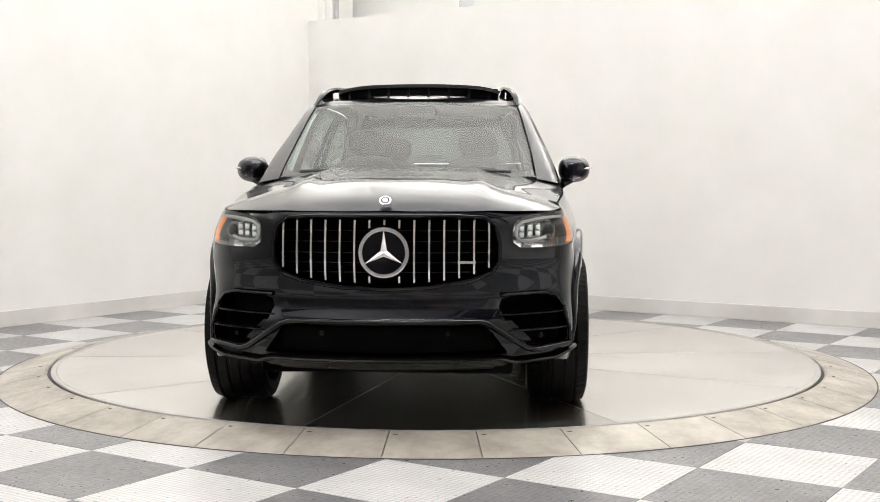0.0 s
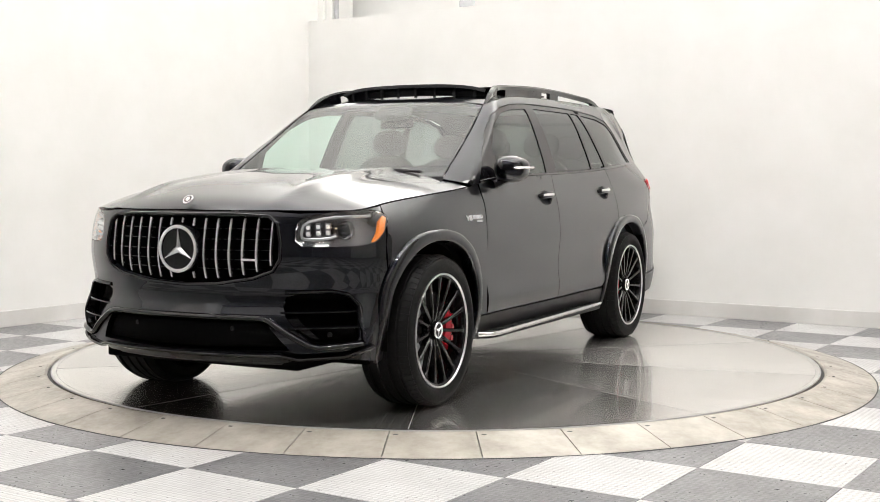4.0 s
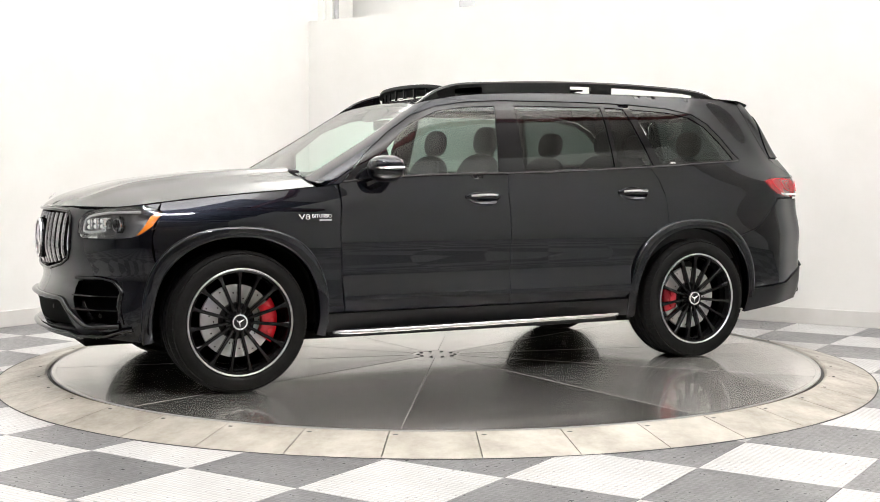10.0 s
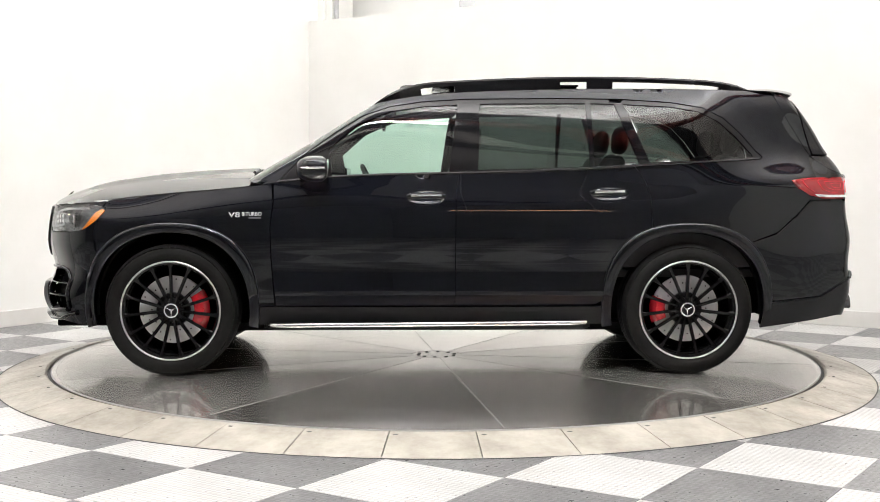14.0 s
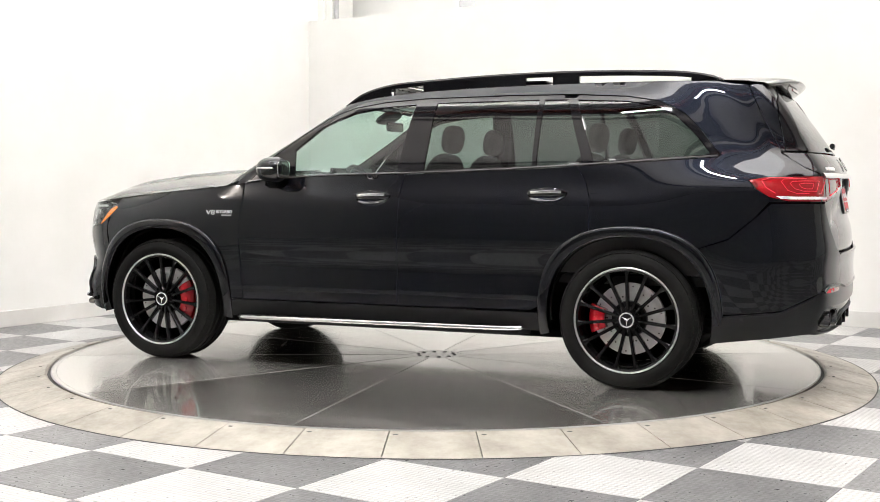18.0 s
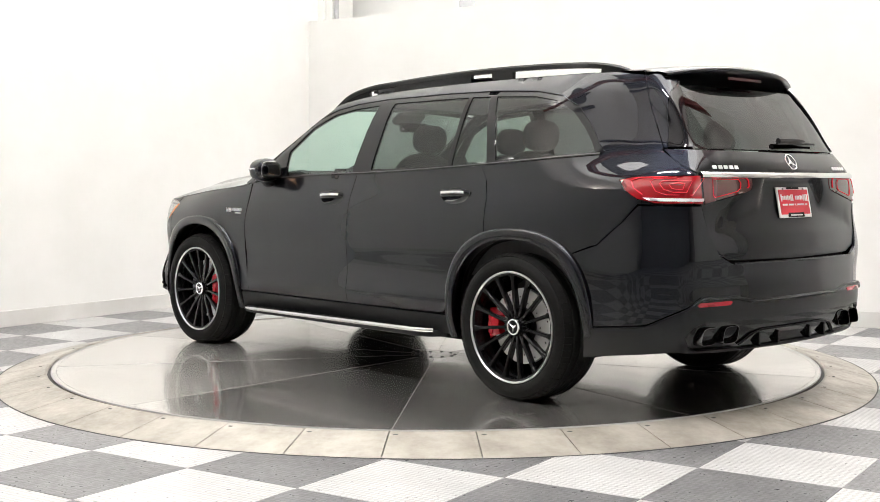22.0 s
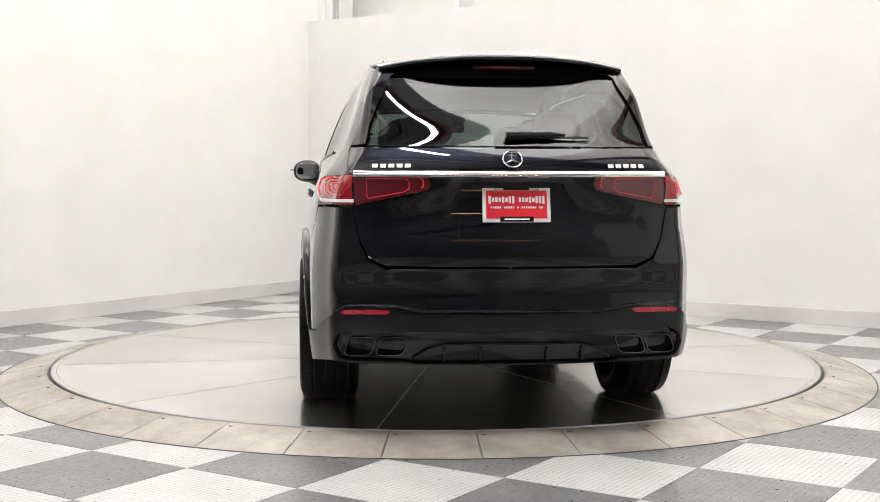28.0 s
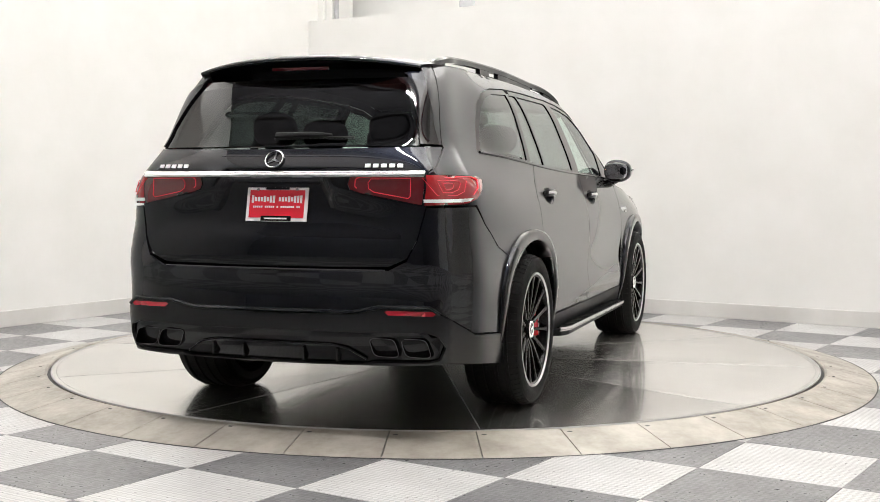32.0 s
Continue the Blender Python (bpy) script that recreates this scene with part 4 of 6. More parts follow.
def build_upper(car):
    xz = lambda pairs: [("x", x, z) for x, z in pairs]
    dlo = xz([(0.93, 1.168), (0.76, 1.345), (0.585, 1.475), (0.42, 1.578), (0.25, 1.636), (0.05, 1.668), (-0.22, 1.686), (-0.80, 1.692), (-1.18, 1.688), (-1.50, 1.668), (-1.70, 1.634), (-1.83, 1.570), (-1.935, 1.468), (-2.02, 1.362), (-2.055, 1.330), (-2.045, 1.312), (-1.68, 1.290), (-1.25, 1.268), (-0.18, 1.223)])
    dlo_q = outline_of(TOP, dlo)
    roof_line = [("x", float(x), float(ROOF_EDGE(x))) for x in np.linspace(0.22, -2.15, 22)]
    frame = [("u", 3.02, z) for z in (1.185, 1.25, 1.35, 1.45, 1.55, 1.61, 1.652)] + roof_line + SEAM_HIGH + [("x", x, float(BELT(x))) for x in BELT_REAR[::-1]] + [("x", float(x), float(BELT(x)) + 0.001) for x in np.linspace(-1.15, 0.92, 14)] + [("x", 1.03, 1.150)]
    q0 = TOP.token(("x", -1.26, 1.26))[0]
    panel("side_frame", TOP, frame, M_PAINT, car, [dlo_q], sides=(1, -1), label="black painted pillars and roof side", hold=lambda p: p[0] > q0 and p[1] < 1.336)
    panel("gate_corner", TOP, SEAM_HIGH + FIN_EDGE + [("x", -2.27, 1.732)], M_PAINT, car, sides=(1, -1), depth=0.02, h=0.02)
    # added black strip behind the tailgate cut, standing in for its shade
    back = [("x", x + 0.03, z) for _, x, z in SEAM_HIGH + SEAM_LOW[:2]] + [("x", x - 0.025, z) for _, x, z in (SEAM_HIGH + SEAM_LOW[:2])[::-1]]
    panel("seam_shade_backing", TOP, back, M_VOID, car, sides=(1, -1), off=-0.013, depth=0.0)
    panel("window_fin", TOP, FIN_EDGE + [("r", 0.535, 1.685), ("r", 0.555, 1.63), ("r", 0.605, 1.53), ("r", 0.645, 1.43), ("r", 0.668, 1.339)], M_GLOSS, car, off=0.007, sides=(1, -1), depth=0.022, h=0.02, label="gloss black air fin beside the rear window")
    panes = {"front_side_window": ([(0.59, 1.200), (0.62, 1.372), (0.45, 1.522), (0.25, 1.606), (0.06, 1.636), (-0.165, 1.650), (-0.108, 1.234)], M_GLASS_F, "green tinted front side window"),
             "rear_side_window": ([(-0.312, 1.657), (-0.965, 1.660), (-0.972, 1.266), (-0.292, 1.246)], M_GLASS_R, "dark privacy glass"),
             "fixed_side_window": ([(-1.002, 1.660), (-1.145, 1.657), (-1.280, 1.276), (-1.002, 1.268)], M_GLASS_R, "dark privacy glass"),
             "quarter_window": ([(-1.205, 1.655), (-1.50, 1.640), (-1.675, 1.608), (-1.795, 1.548), (-1.90, 1.450), (-1.985, 1.350), (-1.995, 1.328), (-1.345, 1.292)], M_GLASS_R, "dark privacy glass")}
    cuts = []
    for name, (pairs, mat, label) in panes.items():
        q = outline_of(TOP, xz(pairs))
        cuts.append(q)
        for ob in panel(name, TOP, None, mat, car, off=-0.009, raw=q, gap=-0.004, depth=0.0, sides=(1, -1), label=label):
            ob.visible_shadow = False
    panel("window_pillar", TOP, None, M_GLOSS, car, cuts, off=-0.004, raw=dlo_q, sides=(1, -1), label="gloss black window pillars and seals", depth=0.02)
    for side in (1, -1):
        pts = []
        for x in np.linspace(0.93, -2.04, 40):
            p, n = TOP.at(("x", float(x), float(BELT(x)) + 0.006), 0.002)
            pts.append((p.x, p.y * side, p.z))
        part("waist_strip", sweep_bm(pts, round_section(0.014, 0.015, 8)), M_DARKCHROME, car, "thin dark chrome waist moulding", True)
    # windscreen
    top_z = lambda u: 1.688 - 0.034 * (abs(u) / 3.0) ** 2
    ws = [("u", u, top_z(u) - 0.006) for u in np.linspace(-2.97, 2.97, 13)] + [("u", 2.97, z) for z in (1.5, 1.35, 1.20)] + [("u", u, 1.19) for u in np.linspace(2.5, -2.5, 9)] + [("u", -2.97, z) for z in (1.20, 1.35, 1.5)]
    inner = [("u", u, top_z(u) - 0.03) for u in np.linspace(-2.82, 2.82, 13)] + [("u", 2.83, z) for z in (1.5, 1.35, 1.25)] + [("u", u, 1.235) for u in np.linspace(2.5, -2.5, 9)] + [("u", -2.83, z) for z in (1.25, 1.35, 1.5)]
    wq, iq = outline_of(TOP, ws), outline_of(TOP, inner)
    panel("windscreen", TOP, None, M_GLASS_W, car, off=-0.004, raw=wq, depth=0.0, label="clear tinted windscreen")[0].visible_shadow = False
    panel("windscreen_border", TOP, None, M_VOID, car, [iq], off=-0.007, raw=wq, depth=0.0)
    # rear window
    rw = [("r", float(y), 1.672) for y in np.linspace(0.57, -0.57, 12)] + [("r", -0.63, 1.53), ("r", -0.668, 1.43)] + [("r", float(y), 1.336) for y in np.linspace(-0.69, 0.69, 14)] + [("r", 0.668, 1.43), ("r", 0.63, 1.53)]
    ri = [("r", float(y), 1.638) for y in np.linspace(0.535, -0.535, 12)] + [("r", -0.59, 1.53), ("r", -0.63, 1.43)] + [("r", float(y), 1.346) for y in np.linspace(-0.652, 0.652, 14)] + [("r", 0.63, 1.43), ("r", 0.59, 1.53)]
    rq, riq = outline_of(TOP, rw), outline_of(TOP, ri)
    panel("rear_window", TOP, None, M_GLASS_B, car, off=-0.004, raw=rq, depth=0.01, label="dark privacy glass rear window")[0].visible_shadow = False
    panel("rear_window_border", TOP, None, M_GLOSS, car, [riq], off=-0.007, raw=rq, depth=0.0)
    # bonnet
    crown = cubic([2.445, 2.38, 2.26, 2.08, 1.90, 1.72, 1.54, 1.35, 1.05], [1.036, 1.079, 1.126, 1.176, 1.206, 1.227, 1.240, 1.250, 1.258])
    edge = lambda x, y: np.where(x > 2.2, 1.032, BELT(np.minimum(x, 2.2)))
    xs, ws_, ze = edge_line(LOW, edge, 2.4455, 1.10, 240, True)
    rows = []
    for i in range(41):
        t = (i / 40) ** 1.7
        x = 2.4455 + (1.10 - 2.4455) * t
        w, e, c = np.interp(-x, -xs, ws_) - 0.004, np.interp(-x, -xs, ze) + 0.002, float(crown(x))
        row = []
        for j in range(49):
            b = -1 + j / 24
            y = b * w
            ridge = 0.38 + 0.10 * (x - 1.1) / 1.3
            dome = min(1, t * 3) * (0.017 * math.exp(-((abs(y) - ridge) / 0.05) ** 2) - 0.008 * math.exp(-(y / 0.22) ** 2))
            row.append((x, y, e + (c - e) * (1 - abs(b) ** 2.3) + dome))
        rows.append(row)
    loft("bonnet", rows, M_PAINT, car, "black bonnet with two power domes")
    cowl = []
    for k in range(5):
        row = []
        for j in range(25):
            u = -3.2 + 6.4 * j / 24
            p = TOP.point([u], [1.20])[0]
            q = Vector((1.13 - 0.05 * (u / 3.2) ** 2, p[1] * 1.16, 1.238 - 0.085 * (abs(u) / 3.2) ** 2.2 - 0.02))
            s = k / 4
            row.append(Vector(p) * s + q * (1 - s) - Vector((0, 0, 0.03 * math.sin(math.pi * s))))
        cowl.append(row)
    loft("cowl_panel", cowl, M_SATIN, car)
    for y0, y1 in ((-0.05, 0.60), (-0.62, 0.02)):
        pts = [TOP.at(("f", y0 + (y1 - y0) * k / 8 if abs(y0 + (y1 - y0) * k / 8) > 1e-3 else 1e-3, 1.215 + 0.012 * math.sin(k / 8 * 3.1)), 0.015)[0] for k in range(9)]
        part("wiper", sweep_bm(pts, round_section(0.022, 0.018, 6)), M_SATIN, car, "black windscreen wiper arm", True)
    # roof
    zo = lambda x, y: np.where(x > 0.268, 1.656 + 0.034 * (1 - np.clip(y / 0.62, 0, 1) ** 2), ROOF_EDGE(x))
    xs, ws_, ze = edge_line(TOP, zo, 0.343, -2.30, 400, True)
    rows = []
    for i in range(49):
        x = 0.343 - 2.627 * (i / 48) ** 1.35
        w, e = np.interp(-x, -xs, ws_), np.interp(-x, -xs, ze)
        c = 0.036 * min(1, (0.343 - x) / 0.3 + 0.02)
        rows.append([(x, (-1 + j / 16) * w, e + c * (1 - abs(-1 + j / 16) ** 2.4)) for j in range(33)])
    loft("roof_skin", rows, M_PAINT, car, "black painted roof panel")
    # raised wind deflector at the sunroof
    arc = [(0.175 - 0.10 * (k / 8) ** 2, 0.525 * k / 8, 1.792 - 0.010 * (k / 8) ** 2 - 0.028 * (k / 8) ** 6) for k in range(-8, 9)]
    defl = part("sunroof_deflector", sweep_bm(arc, [(-0.02, -0.008), (0.02, -0.008), (0.016, 0.012), (-0.016, 0.012)]), M_SATIN, car, "raised black sunroof wind deflector", True)
    part("deflector_net", loft_net(arc), M_SATIN, defl)
    for k in range(-7, 8, 2):
        x, y, z = arc[k + 8]
        part("deflector_strut", box_bm((0.012, 0.016, 0.075), (x - 0.01, y, z - 0.035)), M_SATIN, defl)
    part("sunroof_panel", prism_bm([(-0.02, -0.52), (-0.02, 0.52), (-0.95, 0.52), (-0.95, -0.52)], 0.012, Matrix.Translation((0, 0, 1.776)), 0.004), M_GLOSS, car, "dark tinted glass sunroof panel")
    # rails
    top = cubic([0.345, 0.30, 0.233, 0.16, 0.092, -0.12, -0.60, -1.0, -1.4, -1.72, -1.90, -2.063], [1.668, 1.693, 1.730, 1.760, 1.780, 1.806, 1.831, 1.839, 1.835, 1.820, 1.799, 1.756])
    for side in (1, -1):
        pts = []
        for x in np.linspace(0.345, -2.063, 48):
            w = np.interp(-min(x, 0.2), -xs, ws_)
            pts.append((x, side * (w - 0.018 - 0.060 * math.sin(min(1, max(0, (0.33 - x) / 0.5)) * 1.57)), float(top(x)) - 0.016))
        rail = part("roof_rail", sweep_bm(pts, [(-0.017, -0.017), (0.017, -0.017), (0.019, 0.006), (0.010, 0.016), (-0.010, 0.016), (-0.019, 0.006)], scales=[0.35, 0.7] + [1] * 44 + [0.7, 0.4]), M_GLOSS, car, "gloss black roof rail", True)
        for x0, x1 in ((0.325, 0.06), (-0.155, -0.83), (-1.0, -1.165), (-1.84, -2.05)):
            n = 9
            ft = []
            for x in np.linspace(x0, x1, n):
                y = np.interp(-x, [-p[0] for p in pts], [abs(p[1]) for p in pts])
                ft.append((x, side * y, float(top(x)) - 0.045))
            part("rail_foot", sweep_bm(ft, [(-0.012, -0.035), (0.012, -0.035), (0.014, 0.02), (-0.014, 0.02)]), M_GLOSS, rail)
    # roof spoiler
    rows = []
    shape = [(-1.99, -0.004), (-2.12, 0.004), (-2.25, 0.003), (-2.36, -0.006), (-2.405, -0.018), (-2.412, -0.030), (-2.39, -0.040), (-2.32, -0.080), (-2.27, -0.13)]
    for j in range(33):
        b = -1 + j / 16
        row = []
        for k, (x, dz) in enumerate(shape):
            pull = (x + 1.99) / -0.42
            xx = x + 0.12 * abs(b) ** 2.5 * max(0, pull)
            side_x = max(x + 0.12 * pull, -2.25)
            half = float(np.interp(-side_x, -xs, ws_)) + 0.003 + 0.022 * min(1, max(0, pull) * 2)
            rim_z = float(np.interp(-side_x, -xs, ze)) + 0.004 + (min(0.0, dz) * 0.8 if k > 2 else 0)
            row.append((xx, half * b * (1 - 0.04 * max(0, pull - 0.6)), rim_z + (1.788 + dz - rim_z) * (1 - abs(b) ** 2.4)))
        rows.append(row)
    sp = loft("roof_spoiler", rows, M_PAINT, car, "black roof spoiler over the rear window")
    pts = [(-2.366 + 0.10 * abs(k / 40) ** 2.5, 0.0024 * k * 7, 1.717) for k in range(-9, 10)]
    part("brake_light", sweep_bm(pts, [(-0.004, -0.007), (0.004, -0.007), (0.004, 0.007), (-0.004, 0.007)]), M_RED_DARK, sp, "thin dark red high brake light")


def loft_net(arc):
    bm = bmesh.new()
    rows = [[bm.verts.new((x, y, z - 0.008)), bm.verts.new((x - 0.022, y * 0.99, z - 0.021)), bm.verts.new((x - 0.03, y * 0.99, z - 0.06))] for x, y, z in arc]
    for k, (a, b) in enumerate(zip(rows, rows[1:])):
        for j in range(2):
            bm.faces.new([a[j], a[j + 1], b[j + 1], b[j]])
    return bm


def make_wheel(car, front):
    """A tyre with its grooves, a black rim with fifteen spokes, and the brake. Outer face towards +y, hub at the origin."""
    w = new("wheel")
    w.parent = car
    R, half = 0.396, 0.148
    prof = [(0.292, -half + 0.02), (0.31, -half), (0.35, -half - 0.004), (0.378, -half + 0.012), (0.392, -half + 0.035)]
    for g in (-0.088, -0.030, 0.030, 0.088):
        prof += [(R, g - 0.012), (R - 0.009, g - 0.0085), (R - 0.009, g + 0.0045), (R, g + 0.008)]
    prof += [(0.392, half - 0.035), (0.384, half - 0.018), (0.372, half - 0.004), (0.366, half - 0.001), (0.350, half + 0.004), (0.345, half + 0.006), (0.325, half + 0.004), (0.308, half - 0.004), (0.300, half - 0.016)]
    tyre = part("tyre", lathe_bm(prof, "y", 88), M_RUBBER, w, "black low-profile tyre", True)
    # shoulder blocks
    bm = bmesh.new()
    for i in range(70):
        a = 2 * math.pi * i / 70
        for y in (0.118, -0.118):
            m = Matrix.Rotation(-a, 4, "Y") @ Matrix.Translation((R - 0.0085, y, 0)) @ Matrix.Rotation(0.36 if y > 0 else -0.36, 4, "Z") @ Matrix.Diagonal((0.008, 0.046, 0.030, 1))
            bmesh.ops.create_cube(bm, size=1.0, matrix=m)
    part("tread_pattern", bm, M_RUBBER, tyre)["kind"] = "stuff"
    rim = part("rim", lathe_bm([(0.283, half - 0.035), (0.272, half - 0.05), (0.262, half - 0.10), (0.255, 0.0), (0.262, -half + 0.02)], "y", 64), M_RIM, w, "gloss black wheel rim", True)
    part("rim_lip", lathe_bm([(0.302, half - 0.012), (0.301, half - 0.004), (0.2965, half - 0.001), (0.293, half - 0.005), (0.291, half - 0.010)], "y", 96), M_LIP, rim, "machined silver rim edge", True)
    part("rim_inner_lip", lathe_bm([(0.291, half - 0.010), (0.286, half - 0.013), (0.279, half - 0.016), (0.276, half - 0.03), (0.272, half - 0.05)], "y", 72), M_RIM, rim, "", True)
    n = 15
    for i in range(n):
        a = 2 * math.pi * (i + 0.25) / n
        sec = []
        bm = bmesh.new()
        rings = []
        for r, wd, y0, y1 in ((0.050, 0.0085, half - 0.050, half - 0.085), (0.10, 0.0095, half - 0.036, half - 0.075), (0.18, 0.0095, half - 0.026, half - 0.062), (0.25, 0.0105, half - 0.018, half - 0.050), (0.279, 0.018, half - 0.014, half - 0.045)):
            ring = [bm.verts.new((r, y, s * wd * k)) for y, s, k in ((y0, -1, 0.62), (y0, 1, 0.62), (y0 - 0.006, 1, 1.0), (y1, 1, 0.8), (y1, -1, 0.8), (y0 - 0.006, -1, 1.0))]
            rings.append(ring)
        for p, q in zip(rings, rings[1:]):
            for k in range(6):
                bm.faces.new([p[k], p[(k + 1) % 6], q[(k + 1) % 6], q[k]])
        bm.faces.new(rings[0])
        bm.faces.new(rings[-1][::-1])
        bmesh.ops.transform(bm, matrix=Matrix.Rotation(a, 4, "Y"), verts=bm.verts)
        part("spoke", bm, M_RIM, rim)
    hub = part("hub_cap", lathe_bm([(0.0001, half - 0.030), (0.036, half - 0.030), (0.037, half - 0.034), (0.040, half - 0.030), (0.045, half - 0.030), (0.047, half - 0.036), (0.049, half - 0.050), (0.075, half - 0.060), (0.080, half - 0.10)], "y", 40), M_RIM, rim, "", True)
    part("cap_ring", lathe_bm([(0.034, half - 0.031), (0.036, half - 0.0265), (0.043, half - 0.0265), (0.0455, half - 0.031)], "y", 40), M_SLAT, rim, "chrome hub ring", True)
    part("cap_badge", badge_star(0.036, 0.004, Matrix.Translation((0, half - 0.0295, 0)) @ Matrix.Rotation(radians(-90), 4, "X")), M_SLAT, rim, "chrome three-armed cap shape")
    for i in range(5):
        a = 2 * math.pi * (i + 0.1) / 5
        part("wheel_bolt", lathe_bm([(0.0001, half - 0.056), (0.008, half - 0.056), (0.009, half - 0.07)], "y", 8, (0.062 * math.cos(a), 0, 0.062 * math.sin(a))), M_SATIN, rim)
    disc = part("brake_disc", lathe_bm([(0.105, 0.045), (0.205, 0.045), (0.205, 0.020), (0.105, 0.020)], "y", 64, closed=True), M_DISC, w, "bright drilled brake disc")
    part("disc_bell", lathe_bm([(0.0001, 0.06), (0.10, 0.06), (0.106, 0.03)], "y", 40), M_SATIN, disc)
    bm = bmesh.new()
    for i in range(30):
        a = 2 * math.pi * i / 30
        r = 0.13 + 0.028 * (i % 3)
        bmesh.ops.create_circle(bm, cap_ends=True, radius=0.005, segments=6, matrix=Matrix.Translation((r * math.cos(a), 0.0458, r * math.sin(a))) @ Matrix.Rotation(radians(-90), 4, "X"))
    part("drilling_pattern", bm, M_VOID, disc)["kind"] = "stuff"
    bm = bmesh.new()
    side = -1 if front else 1     # the calipers sit on the inner sides of the axles
    span = 34 if front else 22
    prev = None
    for k in range(9):
        a = radians((180 if side > 0 else 0) - 0) * 1.0
        a = (0.0 if side > 0 else math.pi) + radians(-span + 2 * span * k / 8)
        bow = 0.010 * (1 - ((k - 4) / 4) ** 2)
        ring = [bm.verts.new((r * math.cos(a), y + b, r * math.sin(a))) for r, y, b in ((0.135, 0.05, 0), (0.135, 0.085, bow), (0.165, 0.098, bow), (0.20, 0.092, bow), (0.228, 0.075, 0), (0.228, 0.0, 0), (0.135, 0.0, 0))]
        if prev:
            for j in range(7):
                bm.faces.new([prev[j], prev[(j + 1) % 7], ring[(j + 1) % 7], ring[j]])
        else:
            bm.faces.new(ring)
        prev = ring
    bm.faces.new(prev[::-1])
    cal = part("brake_caliper", bm, M_CALIPER, w, "red painted brake caliper", True)
    for d in (-0.55, 0, 0.55):
        a = (0.0 if side > 0 else math.pi) + radians(span) * d
        part("caliper_piston", lathe_bm([(0.0001, 0.111), (0.014, 0.111), (0.017, 0.10)], "y", 14, (0.182 * math.cos(a), 0, 0.182 * math.sin(a))), M_CALIPER, cal)
    part("wheel_back", lathe_bm([(0.0001, -0.09), (0.26, -0.09)], "y", 32), M_VOID, w)
    return w


def badge_star(r, thick, m):
    """A plain three-armed shape in the xy plane, arm up along -y turned upright by m."""
    bm = bmesh.new()
    peak = bm.verts.new((0, 0, thick * 1.6))
    ring = []
    for k in range(6):
        a = radians(90 + 60 * k)
        q = r if k % 2 == 0 else r * 0.17
        ring.append(bm.verts.new((q * math.cos(a), q * math.sin(a), thick * 0.3 if k % 2 == 0 else 0)))
    for k in range(6):
        bm.faces.new([peak, ring[k], ring[(k + 1) % 6]])
    bm.faces.new(ring[::-1])
    bmesh.ops.transform(bm, matrix=m, verts=bm.verts)
    return bm


def ring_bm(r0, r1, thick, m, steps=48):
    bm = lathe_bm([(r0, 0), (r0, thick * 0.8), ((r0 + r1) / 2, thick), (r1, thick * 0.8), (r1, 0)], "z", steps)
    bmesh.ops.transform(bm, matrix=m, verts=bm.verts)
    return bm


def facing(p, n, up=(0, 0, 1)):
    """A pose at p whose z points along n and whose y points up."""
    z = Vector(n).normalized()
    x = Vector(up).cross(z).normalized()
    y = z.cross(x)
    m = Matrix((x, y, z)).transposed().to_4x4()
    m.translation = p
    return m


def build_wheels(car):
    for front in (True, False):
        w = make_wheel(car, front)
        x = HUB_X if front else -HUB_X
        w.matrix_basis = Matrix.Translation((x, 0.836, HUB_Z))
        o = copy_thing(w, Matrix.Translation((x, -0.836, HUB_Z)) @ Matrix.Rotation(math.pi, 4, "Z"))
        # keep the caliper towards the middle of the car
        for c in o.children:
            if c.name.startswith("brake_caliper"):
                c.rotation_euler = (0, math.pi, 0)


def strip(toks, skin=LOW, off=0.0, side=1):
    """Places along the skin, for a moulding."""
    out = []
    for t in toks:
        p, n = skin.at(t, off)
        out.append(Vector((p.x, p.y * side, p.z)))
    return out


def fine(pairs, n, kind="f", soft=True):
    """Points between given (across, height) pairs, as tokens."""
    a = np.array(pairs, float)
    d = np.concatenate([[0], np.cumsum(np.linalg.norm(np.diff(a, axis=0), axis=1))])
    t = np.linspace(0, d[-1], n)
    return [(kind, float(np.interp(k, d, a[:, 0])) or 1e-4, float(np.interp(k, d, a[:, 1]))) for k in t]


def bar_section(w, h, r=0.3):
    w, h = w / 2, h / 2
    return [(-w, -h * (1 - r)), (-w * (1 - r), -h), (w * (1 - r), -h), (w, -h * (1 - r)), (w, h * (1 - r)), (w * (1 - r), h), (-w * (1 - r), h), (-w, h * (1 - r))]


def text_part(words, size, m, mat, parent, label, depth=0.0015):
    cu = bpy.data.curves.new("lettering", "FONT")
    cu.body, cu.size, cu.extrude, cu.align_x = words, size, depth, "CENTER"
    tmp = bpy.data.objects.new("lettering", cu)
    scene.collection.objects.link(tmp)
    me = bpy.data.meshes.new_from_object(tmp.evaluated_get(bpy.context.evaluated_depsgraph_get()))
    bpy.data.objects.remove(tmp)
    bpy.data.curves.remove(cu)
    me.transform(m)
    me.materials.clear()
    me.materials.append(mat)
    ob = new("lettering", me)
    ob.parent = parent
    ob["label"] = label
    return ob


